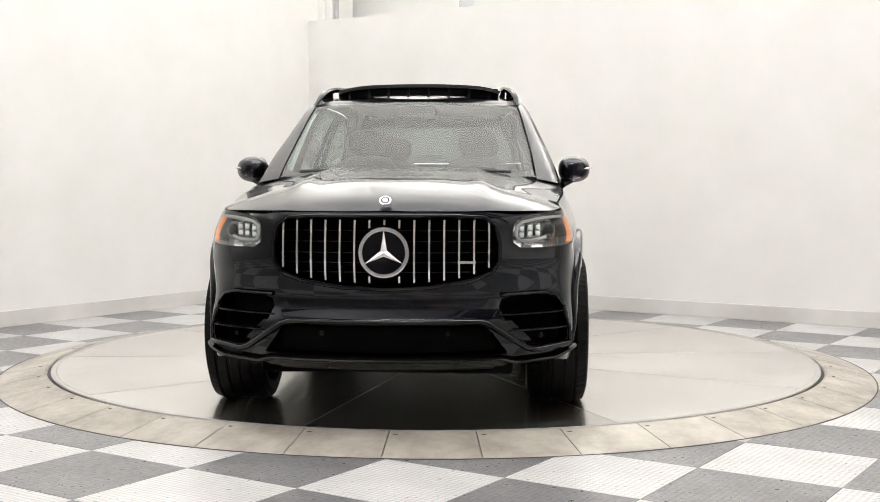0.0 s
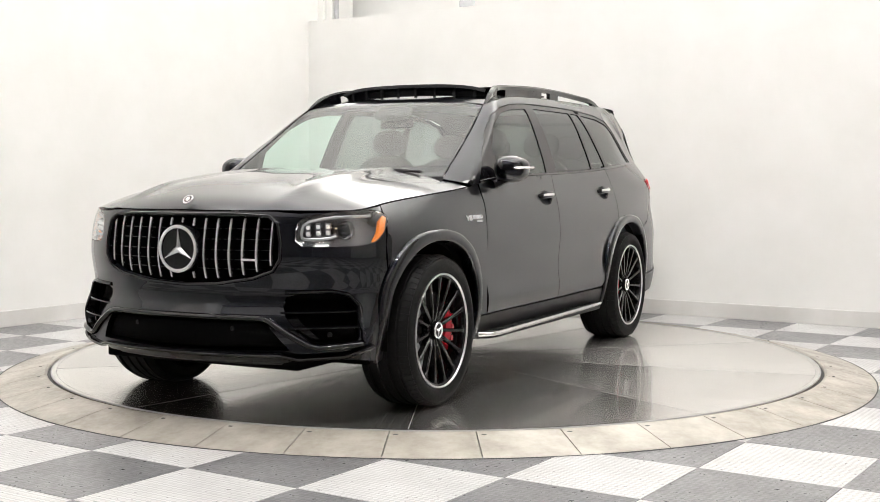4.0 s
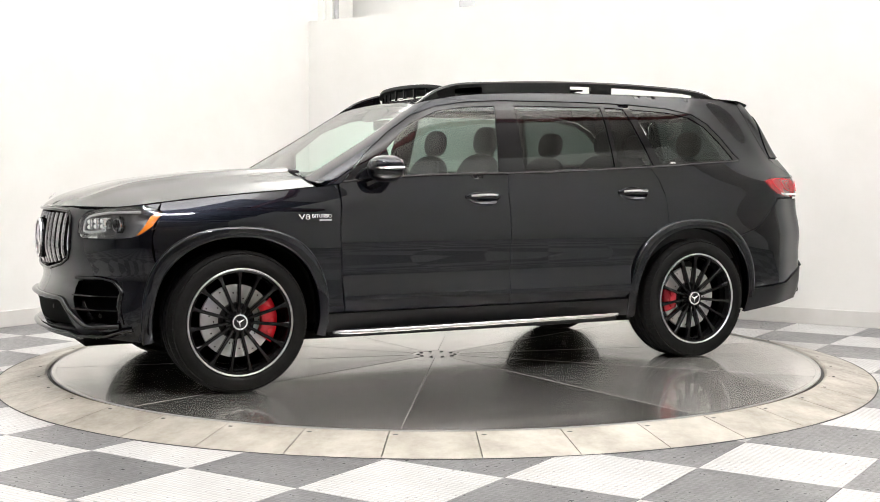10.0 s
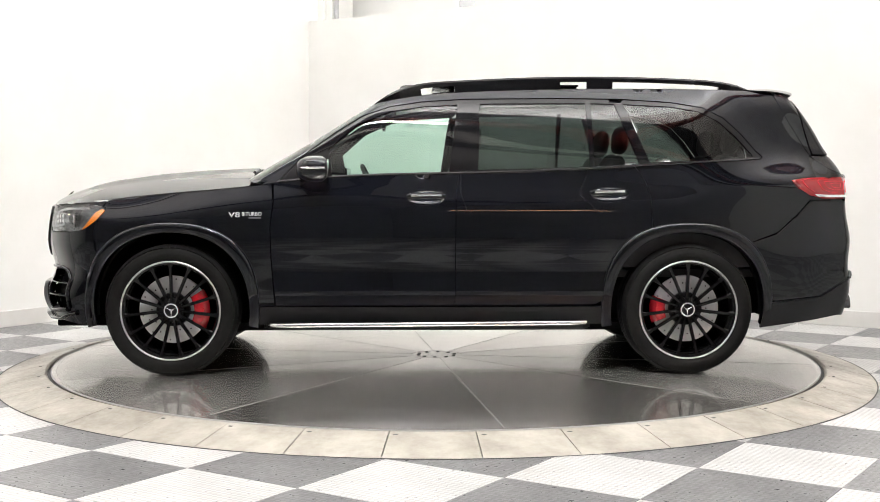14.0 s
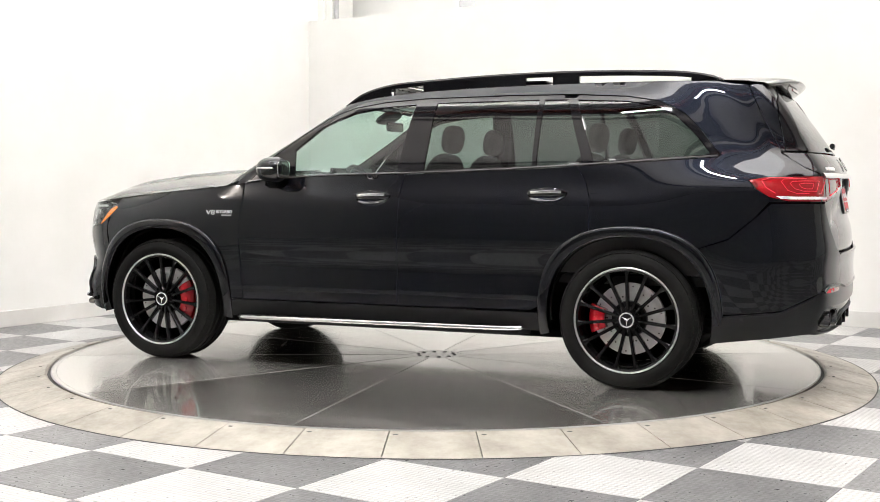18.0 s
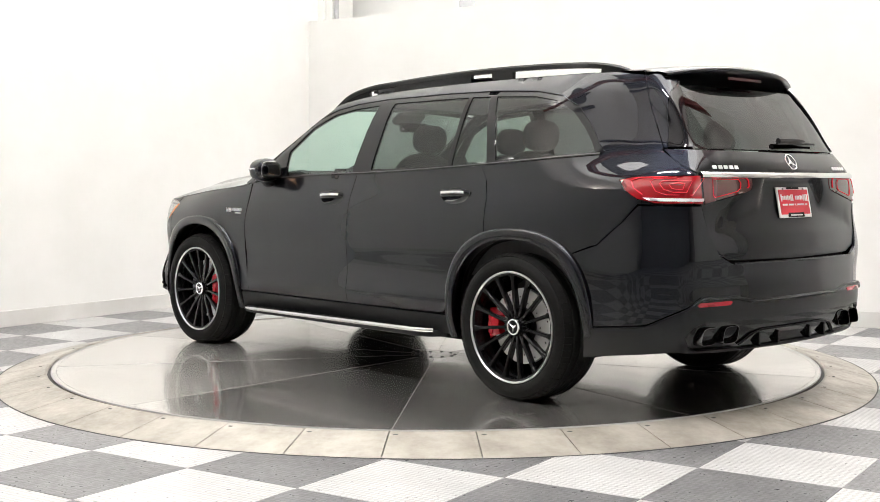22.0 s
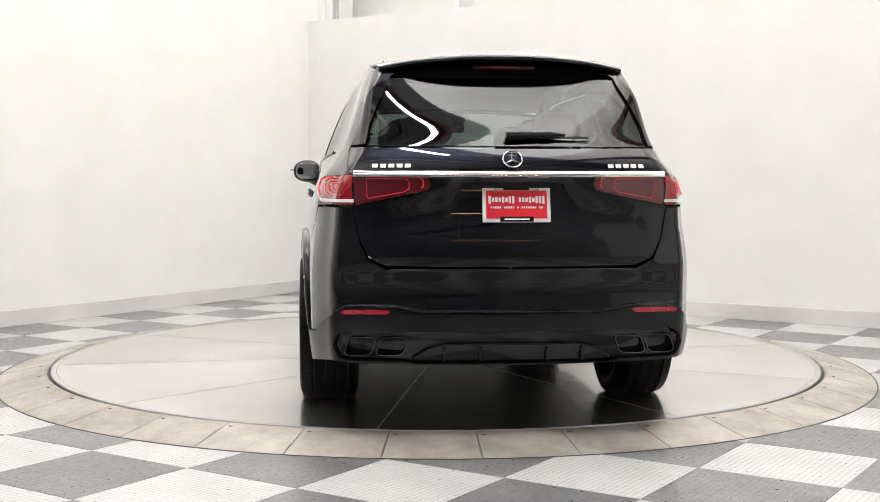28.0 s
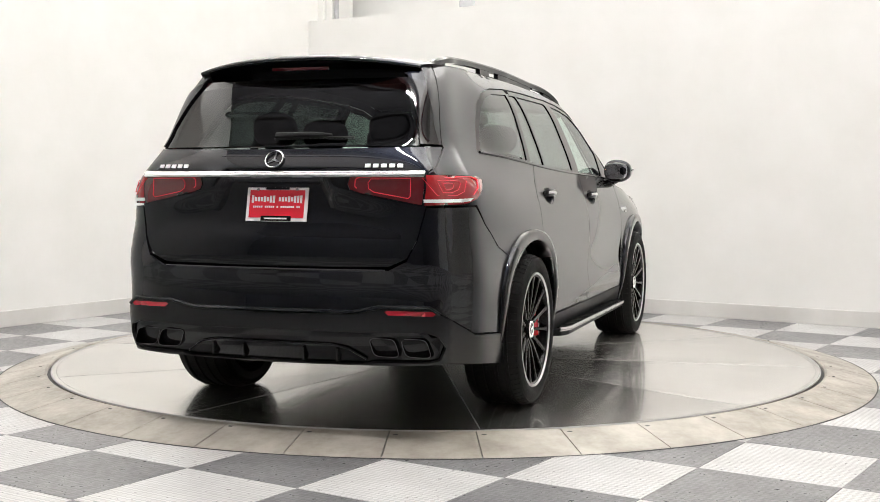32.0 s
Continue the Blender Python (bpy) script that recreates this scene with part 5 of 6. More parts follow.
def build_front(car):
    grille = new("grille")
    grille.parent = car
    grille["label"] = "black radiator grille with bright vertical slats"
    panel("grille_backing", LOW, None, M_VOID, grille, off=-0.075, raw=inset(outline_of(LOW, GRILLE), -0.03), depth=0.0)
    rim = np.array([LOW.token(t) for t in GRILLE])
    pts = []
    for q, z in divide(rim, 0.03):
        u = LOW.u_of(np.array([q]))
        n = LOW.normal(u, np.array([z]))[0]
        pts.append(Vector(LOW.point(u, np.array([z]))[0] + n * 0.002))
    part("grille_surround", sweep_bm(pts, round_section(0.018, 0.018, 8), up=(1, 0, 0), closed=True), M_GLOSS, grille, "", True)
    for z in (0.735, 0.79, 0.845, 0.90, 0.955):
        half = 0.50 if z > 0.76 else 0.44
        part("grille_bar", sweep_bm(strip(fine([(-half, z), (half, z)], 21), off=-0.055), bar_section(0.03, 0.008)), M_GLOSS, grille)
    bottom = {1: 0.697, 2: 0.698, 3: 0.702, 4: 0.709, 5: 0.719, 6: 0.738, 7: 0.768}
    for k in range(-7, 8):
        y = 0.0704 * k if k else 1e-4
        hi = 0.998 if abs(k) < 7 else 0.984
        if abs(k) <= 1:
            spans = [(hi, 0.958)] + ([(0.728, 0.697)] if k else [])
            if k == 0:
                spans = [(hi, 0.974)]
        else:
            spans = [(hi, bottom[abs(k)])]
        for z0, z1 in spans:
            n = max(3, int((z0 - z1) / 0.03))
            pts = strip([("f", y, z0 + (z1 - z0) * i / n) for i in range(n + 1)], off=-0.022)
            s = part("grille_slat", sweep_bm(pts, [(-0.0058, 0.0), (0.0058, 0.0), (0.0058, 0.009), (0.0042, 0.014), (0.0026, 0.0145), (0.0020, 0.009), (-0.0020, 0.009), (-0.0026, 0.0145), (-0.0042, 0.014), (-0.0058, 0.009)], up=(1, 0, 0)), M_SLAT, grille, "bright chrome vertical slat")
    p, n = LOW.at(("f", 1e-4, 0.843), 0.0)
    m = facing(p, (1, 0, 0.02))
    disc = part("emblem_plate", lathe_bm([(0.0001, 0.004), (0.112, 0.004), (0.119, -0.004), (0.119, -0.05)], "z", 48), M_GLOSS, grille, "gloss black round emblem plate", True)
    disc.matrix_basis = m
    part("emblem_ring", ring_bm(0.100, 0.117, 0.012, Matrix.Identity(4)), M_SLAT, disc, "chrome ring", True)
    part("emblem_star", badge_star(0.103, 0.008, Matrix.Translation((0, 0, 0.005))), M_SLAT, disc, "chrome three-armed shape")
    p, n = LOW.at(("f", 0.385, 0.797), -0.006)
    part("grille_badge", box_bm((0.006, 0.085, 0.012), p + Vector((0.004, 0, 0)), 0.002), M_CHROME, grille, "small chrome badge bar")
    # bonnet badge
    p = Vector((2.415, 0, 1.078))
    b = part("bonnet_badge", lathe_bm([(0.0001, 0.003), (0.026, 0.003), (0.029, 0.0)], "z", 28), M_CHROME, car, "round chrome bonnet badge", True)
    b.matrix_basis = facing(p + Vector((0.004, 0, 0.006)), (0.72, 0, 0.7))
    part("badge_inlay", ring_bm(0.012, 0.023, 0.0036, Matrix.Identity(4), 28), M_SATIN, b)
    part("badge_star", badge_star(0.022, 0.003, Matrix.Translation((0, 0, 0.003))), M_CHROME, b)
    # lower intake and wing-shaped trim
    panel("intake_mesh", LOW, None, M_VOID, car, off=-0.05, raw=inset(outline_of(LOW, LOWER), -0.04), depth=0.0)
    panel("intake_shutter", LOW, None, M_VOID, car, off=-0.03, raw=inset(outline_of(LOW, LOWER), 0.006), depth=0.01)
    for y in (-0.30, 0.30):
        p, n = LOW.at(("f", y, 0.465), -0.028)
        o = part("parking_sensor", lathe_bm([(0.0001, 0.004), (0.010, 0.004), (0.012, 0.0)], "z", 14), M_SATIN, car)
        o.matrix_basis = facing(p, n)
    wing = fine([(-0.865, 0.395), (-0.70, 0.378), (-0.66, 0.392), (-0.485, 0.508), (-0.44, 0.518), (0.44, 0.518), (0.485, 0.508), (0.66, 0.392), (0.70, 0.378), (0.865, 0.395)], 80)
    part("bumper_wing_trim", sweep_bm(strip(wing, off=0.006), round_section(0.042, 0.030, 12), up=(0, 0, 1)), M_GLOSS, car, "gloss black wing-shaped bumper trim", True)
    lip = fine([(-0.885, 0.375), (-0.80, 0.335), (-0.60, 0.322), (-0.54, 0.340), (0.54, 0.340), (0.60, 0.322), (0.80, 0.335), (0.885, 0.375)], 70)
    part("front_splitter", sweep_bm(strip(lip, off=0.006), round_section(0.052, 0.026, 12)), M_GLOSS, car, "gloss black front splitter", True)
    panel("lower_valance", LOW, [("f", -0.6, 0.335), ("f", 0.6, 0.335), ("f", 0.6, 0.27), ("f", -0.6, 0.27)], M_SATIN, car, off=-0.03)
    for side in (1, -1):
        duct = new("side_intake")
        duct.parent = car
        duct["label"] = "black bumper side intake with blades"
        q = outline_of(LOW, INTAKE, 1)
        panel("duct_back", LOW, None, M_VOID, duct, off=-0.06, raw=inset(q, -0.03), depth=0.0, sides=(side,))
        for z, y0, y1 in ((0.555, 0.53, 0.85), (0.475, 0.58, 0.86)):
            part("duct_blade", sweep_bm(strip(fine([(y0, z), (y1, z + 0.004)], 13), off=-0.022, side=side), bar_section(0.055, 0.012, 0.4)), M_GLOSS, duct, "", True)
        panel("duct_sheet", LOW, None, M_GLOSS, duct, off=-0.04, raw=outline_of(LOW, [("f", 0.60, 0.545), ("f", 0.52, 0.545), ("f", 0.66, 0.40), ("f", 0.72, 0.40)]), depth=0.0, sides=(side,))
        hoop = strip(fine([(0.54, 0.640), (0.74, 0.645), (0.80, 0.630), (0.845, 0.575), (0.872, 0.46), (0.872, 0.40)], 30), off=0.004, side=side)
        part("duct_trim", sweep_bm(hoop, round_section(0.026, 0.020, 10)), M_GLOSS, duct, "", True)
        o = part("parking_sensor", lathe_bm([(0.0001, 0.004), (0.011, 0.004), (0.013, 0.0)], "z", 14), M_SATIN, duct)
        p, n = LOW.at(("f", 0.755, 0.437), -0.035)
        o.matrix_basis = facing(Vector((p.x, p.y * side, p.z)), Vector((n.x, n.y * side, n.z)))
        headlamp(car, side)


def headlamp(car, side):
    lamp = new("headlamp")
    lamp.parent = car
    lamp["label"] = "clear headlamp with bright led outline and amber corner"
    q = lamp_outline()
    panel("lamp_housing", LOW, None, M_LAMP_IN, lamp, off=-0.075, raw=inset(q, -0.012), depth=0.0, sides=(side,))
    rows = []
    for a, z in np.vstack([divide(q, 0.03), q[:1]]):
        u = LOW.u_of(np.array([a]))
        n = LOW.normal(u, np.array([z]))[0]
        p = LOW.point(u, np.array([z]))[0]
        rows.append([Vector((*(v * (1, side, 1)),)) for v in (p - n * 0.003, p - n * 0.077)])
    loft("lamp_wall", rows, M_LAMP_IN, lamp)
    panel("lamp_lens", LOW, None, M_LENS, lamp, off=0.001, raw=q, depth=0.0, sides=(side,), label="clear lamp lens")[0].visible_shadow = False
    guide = [("x", 2.08, 1.012), ("x", 2.14, 1.010), ("f", 0.76, 1.006), ("f", 0.70, 0.997), ("f", 0.65, 0.984), ("f", 0.628, 0.965), ("f", 0.622, 0.925), ("f", 0.628, 0.903), ("f", 0.65, 0.896), ("f", 0.70, 0.897), ("f", 0.74, 0.902), ("f", 0.765, 0.912)]
    part("light_guide", sweep_bm(strip(guide, off=-0.016, side=side), bar_section(0.014, 0.011, 0.4), up=(1, 0, 0)), M_GUIDE, lamp, "frosted daytime light guide", True)
    for i, (y, z) in enumerate(((0.655, 0.945), (0.698, 0.950), (0.738, 0.952))):
        p, n = LOW.at(("f", y, z), -0.045)
        p.y *= side
        n.y *= side
        b = part("led_module", box_bm((0.030, 0.066, 0.05), bevel=0.006), M_CHROME, lamp, "bright chrome led projector block", True)
        b.matrix_basis = facing(p, Vector((1, 0.25 * side, 0)))
        for k in (-0.016, 0.013):
            e = part("led_eye", lathe_bm([(0.0001, 0.006), (0.009, 0.004), (0.011, 0.0)], "z", 14), M_WHITE, b)
            e.location = (0, k, 0.026)
    p, n = LOW.at(("f", 0.80, 0.945), -0.05)
    p.y *= side
    n.y *= side
    eye = part("projector", lathe_bm([(0.0001, 0.028), (0.018, 0.023), (0.030, 0.010), (0.034, 0.0), (0.044, -0.004), (0.047, -0.02)], "z", 28), M_GLOSS, lamp, "dark round projector", True)
    eye.matrix_basis = facing(p, Vector((0.9, 0.4 * side, 0)))
    part("projector_ring", ring_bm(0.033, 0.038, 0.008, Matrix.Identity(4), 28), M_DIMCHROME, eye)
    for k in range(3):
        part("reflector_fin", sweep_bm(strip([("f", 0.66 + 0.02 * j, 0.878 + 0.006 * k) for j in range(6)], off=-0.04 + 0.008 * k, side=side), bar_section(0.02, 0.003)), M_DIMCHROME, lamp)
    amber = outline_of(LOW, [("x", 1.972, 0.998), ("x", 1.992, 1.010), ("x", 2.035, 0.986), ("x", 2.076, 0.93), ("x", 2.118, 0.878), ("x", 2.092, 0.886), ("x", 2.03, 0.93)])
    panel("amber_reflector", LOW, None, M_AMBER, lamp, off=-0.006, raw=amber, depth=0.02, sides=(side,), label="orange side reflector")


def tail_lamp(car, side):
    mid2 = 2 * float(np.interp(17, LOW.us, LOW.arc))
    lamp = new("tail_lamp")
    lamp.parent = car
    lamp["label"] = "red tail lamp with a clear lower strip"
    q = tail_outline()
    panel("outer_lens", LOW, None, M_RED, lamp, off=0.003, raw=q, depth=0.02, sides=(side,), label="bright red lens")
    clear = outline_of(LOW, [("r", 0.722, 1.094), ("x", -2.47, 1.094), ("x", -2.36, 1.096), ("x", -2.385, 1.080), ("x", -2.44, 1.075), ("r", 0.722, 1.075)])
    panel("clear_strip", LOW, None, M_WHITE, lamp, off=0.006, raw=clear, depth=0.006, sides=(side,), label="whitish reversing light strip")
    r = tail_inner_outline()
    panel("inner_lens", LOW, None, M_RED_DARK, lamp, off=0.003, raw=r, depth=0.02, sides=(side,), label="dark red lens")
    loops = [([("r", 0.665, 1.185), ("r", 0.665, 1.105), ("r", 0.655, 1.096), ("r", 0.50, 1.124), ("r", 0.475, 1.14), ("r", 0.472, 1.165), ("r", 0.485, 1.183)], True),
             ([("r", 0.68, 1.193), ("r", 0.55, 1.193), ("r", 0.43, 1.192), ("r", 0.412, 1.18), ("r", 0.41, 1.15), ("r", 0.42, 1.142)], False),
             ([("x", -2.60, 1.186), ("x", -2.50, 1.187), ("x", -2.40, 1.185), ("x", -2.385, 1.172), ("x", -2.42, 1.125), ("x", -2.47, 1.108), ("x", -2.585, 1.108)], True),
             ([("x", -2.575, 1.174), ("x", -2.50, 1.175), ("x", -2.44, 1.172), ("x", -2.43, 1.162), ("x", -2.455, 1.134), ("x", -2.50, 1.121), ("x", -2.565, 1.121)], True),
             ([("x", -2.55, 1.162), ("x", -2.505, 1.163), ("x", -2.475, 1.158), ("x", -2.49, 1.140), ("x", -2.515, 1.133), ("x", -2.545, 1.133)], True),
             ([("x", -2.44, 1.193), ("x", -2.33, 1.191), ("x", -2.285, 1.178), ("x", -2.31, 1.14), ("x", -2.36, 1.110)], False)]
    for toks, closed in loops:
        pts = strip(toks, off=0.006, side=side)
        dense = []
        for i in range(len(pts) if closed else len(pts) - 1):
            a, b = pts[i], pts[(i + 1) % len(pts)]
            dense += [a.lerp(b, k / 3) for k in range(3)]
        if not closed:
            dense.append(pts[-1])
        wide = 0.006 if not closed else 0.0042
        part("light_guide", sweep_bm(dense, round_section(wide, wide, 6), up=(1, 0, 0), closed=closed), M_RED_LINE, lamp, "bright red light guide", True)


def exhaust(car, side):
    for y0, y1 in ((0.765, 0.634), (0.620, 0.489)):
        y, w = (y0 + y1) / 2, abs(y1 - y0)
        p, n = LOW.at(("r", y, 0.420), 0.004)
        x = p.x + 0.009
        pts = []
        for k in range(28):
            a = 2 * math.pi * k / 28
            c, s = math.cos(a), math.sin(a)
            e = 0.45
            yy = (w / 2) * math.copysign(abs(c) ** e, c)
            zz = 0.043 * math.copysign(abs(s) ** e, s)
            pts.append((yy + 0.014 * zz / 0.043 * -1, zz))
        bm = bmesh.new()
        rings = []
        for dx, k in ((0.03, 0.97), (-0.012, 1.0), (-0.018, 0.985), (-0.018, 0.93), (-0.010, 0.91), (0.06, 0.88)):
            rings.append([bm.verts.new((x + dx, side * (y + a * k), 0.420 + b * k)) for a, b in pts])
        for r0, r1 in zip(rings, rings[1:]):
            for k in range(28):
                bm.faces.new([r0[k], r0[(k + 1) % 28], r1[(k + 1) % 28], r1[k]])
        bm.faces.new(rings[-1])
        part("exhaust_tip", bm, M_DARKCHROME, car, "dark chrome square exhaust tip", True)


def build_rear(car):
    for side in (1, -1):
        tail_lamp(car, side)
        exhaust(car, side)
        refl = outline_of(LOW, [("r", 0.79, 0.580), ("r", 0.775, 0.590), ("r", 0.57, 0.592), ("r", 0.555, 0.584), ("r", 0.575, 0.567), ("r", 0.775, 0.565)])
        panel("rear_reflector", LOW, None, M_RED_REFL, car, off=0.012, raw=refl, depth=0.006, sides=(side,), label="red strip reflector")
    for y in (-0.325, -0.160, 0.150, 0.315):
        p, n = LOW.at(("r", y, 0.39), 0.006)
        part("diffuser_fin", box_bm((0.035, 0.012, 0.066), p + Vector((0.012, 0, -0.010)), 0.004), M_GLOSS, car)
    part("diffuser_edge", sweep_bm(strip(fine([(-0.46, 0.362), (-0.38, 0.412), (-0.30, 0.428), (0.30, 0.428), (0.38, 0.412), (0.46, 0.362)], 40, "r"), off=0.002), bar_section(0.014, 0.008, 0.5)), M_SATIN, car, "", True)
    part("bumper_crease", sweep_bm(strip(fine([(-0.80, 0.575), (-0.76, 0.606), (-0.54, 0.607), (-0.41, 0.582), (0.41, 0.582), (0.54, 0.607), (0.76, 0.606), (0.80, 0.575)], 60, "r"), off=0.008), round_section(0.026, 0.018, 10)), M_PAINT, car, "", True)
    part("bumper_ledge", sweep_bm(strip(fine([(-0.56, 0.772), (0.56, 0.772)], 40, "r"), off=0.008), round_section(0.020, 0.010, 10)), M_PAINT, car, "", True)
    bm = sweep_bm(strip(fine([(-0.722, 1.205), (0.722, 1.205)], 60, "r"), off=0.008), round_section(0.020, 0.030, 12), up=(0, 0, 1))
    for v in bm.verts:
        v.co.x += (v.co.z - 1.205) * 0.55
    part("chrome_bar", bm, M_CHROME, car, "bright chrome bar across the tailgate", True)
    # star, badge bars
    p, n = LOW.at(("r", 1e-4, 1.272), 0.004)
    m = facing(p, n)
    ring = part("rear_emblem", ring_bm(0.041, 0.047, 0.008, Matrix.Identity(4)), M_CHROME, car, "chrome ring emblem", True)
    ring.matrix_basis = m
    part("emblem_star", badge_star(0.043, 0.006, Matrix.Identity(4)), M_CHROME, ring, "chrome three-armed shape")
    for y0, y1, gaps in ((0.645, 0.46, 5), (-0.445, -0.63, 5)):
        for k in range(gaps):
            a = y0 + (y1 - y0) * (k + 0.12) / gaps
            b = y0 + (y1 - y0) * (k + 0.85) / gaps
            p, n = LOW.at(("r", (a + b) / 2, 1.243), 0.003)
            o = part("badge_bar", box_bm((abs(a - b), 0.019, 0.005), bevel=0.002), M_BADGE, car, "small chrome badge bar")
            o.matrix_basis = facing(p, n)
    # number plate with bars in place of its writing
    plate = part("number_plate", box_bm((0.315, 0.160, 0.008), bevel=0.003), M_WHITE, car, "red dealer plate in a white frame")
    plate.matrix_basis = facing(Vector((-2.658, -0.018, 1.065)), (-1, 0, 0.20))
    part("plate_face", box_bm((0.282, 0.130, 0.003), (0, 0.002, 0.0045)), M_PLATE, plate, "red enamel plate face")
    rows = [(0.030, 0.036, -0.132, 0.132, 17), (-0.006, 0.009, -0.122, 0.122, 24)]
    part("frame_bar", box_bm((0.155, 0.024, 0.004), (0, -0.066, 0.005), 0.001), M_GLOSS, plate, "black plate frame bar")
    part("frame_bar", box_bm((0.120, 0.010, 0.004), (0, 0.074, 0.005), 0.001), M_GLOSS, plate, "black plate frame bar")
    part("writing_bar", box_bm((0.115, 0.007, 0.002), (0, -0.067, 0.0075)), M_WHITE, plate)
    for z, h, a, b, n in rows:
        step = (b - a) / n
        for k in range(n):
            if (n == 17 and k == 8) or (n == 24 and k in (5, 11, 13, 21)):
                continue
            part("writing_bar", box_bm((step * 0.70, h * ((1.0, 0.55, 0.6, 0.55, 0.75, 0.55, 0.9, 0.95)[k % 8] if n == 17 else 1), 0.002), (a + step * (k + 0.5), z - 0.006, 0.0065)), M_WHITE, plate)
    for x in (-0.10, 0.10):
        part("plate_screw", lathe_bm([(0.0001, 0.0085), (0.007, 0.0085), (0.007, 0.005)], "z", 10, (x, 0.070, 0)), M_DIMCHROME, plate)
    # rear wiper
    pts = [TOP.at(("r", y, 1.372 + 0.006 * math.sin((0.06 - y) * 6)), 0.02)[0] for y in np.linspace(0.02, -0.26, 9)]
    w = part("rear_wiper", sweep_bm(pts, round_section(0.026, 0.030, 8), scales=[1.15, 1.1, 1.05, 1, 1, 0.95, 0.85, 0.6, 0.35]), M_SATIN, car, "black rear wiper arm", True)
    pts = [TOP.at(("r", y, 1.362 + 0.008 * math.sin((0.06 - y) * 5)), 0.012)[0] for y in np.linspace(0.03, -0.37, 9)]
    part("wiper_blade", sweep_bm(pts, round_section(0.012, 0.012, 6)), M_SATIN, w, "", True)


M_APRON = material("satin_black_apron", (0.004, 0.004, 0.005), 0.28, 0.0, Coat_Weight=0.25, Coat_Roughness=0.16, Coat_IOR=1.35, Specular_IOR_Level=0.3)
M_BADGE = material("satin_chrome_badge", (0.85, 0.85, 0.86), 0.45, 0.6)
M_DARKCHROME = material("dark_chrome", (0.11, 0.11, 0.115), 0.16, 1.0)
M_RED_REFL = material("red_reflector", (0.45, 0.015, 0.03), 0.25, 0.0, Coat_Weight=0.5)


def blob_bm(radii, power=2.6, n=28, m=16):
    """A rounded box-like ball."""
    bm = bmesh.new()
    f = lambda c: math.copysign(abs(c) ** (2 / power), c)
    rows = []
    for i in range(m + 1):
        a = -math.pi / 2 + math.pi * i / m
        rows.append([bm.verts.new((radii[0] * f(math.cos(a)) * f(math.cos(2 * math.pi * j / n)), radii[1] * f(math.cos(a)) * f(math.sin(2 * math.pi * j / n)), radii[2] * f(math.sin(a)))) for j in range(n)])
    for a, b in zip(rows, rows[1:]):
        for j in range(n):
            bm.faces.new([a[j], a[(j + 1) % n], b[(j + 1) % n], b[j]])
    bmesh.ops.remove_doubles(bm, verts=bm.verts, dist=1e-5)
    return bm


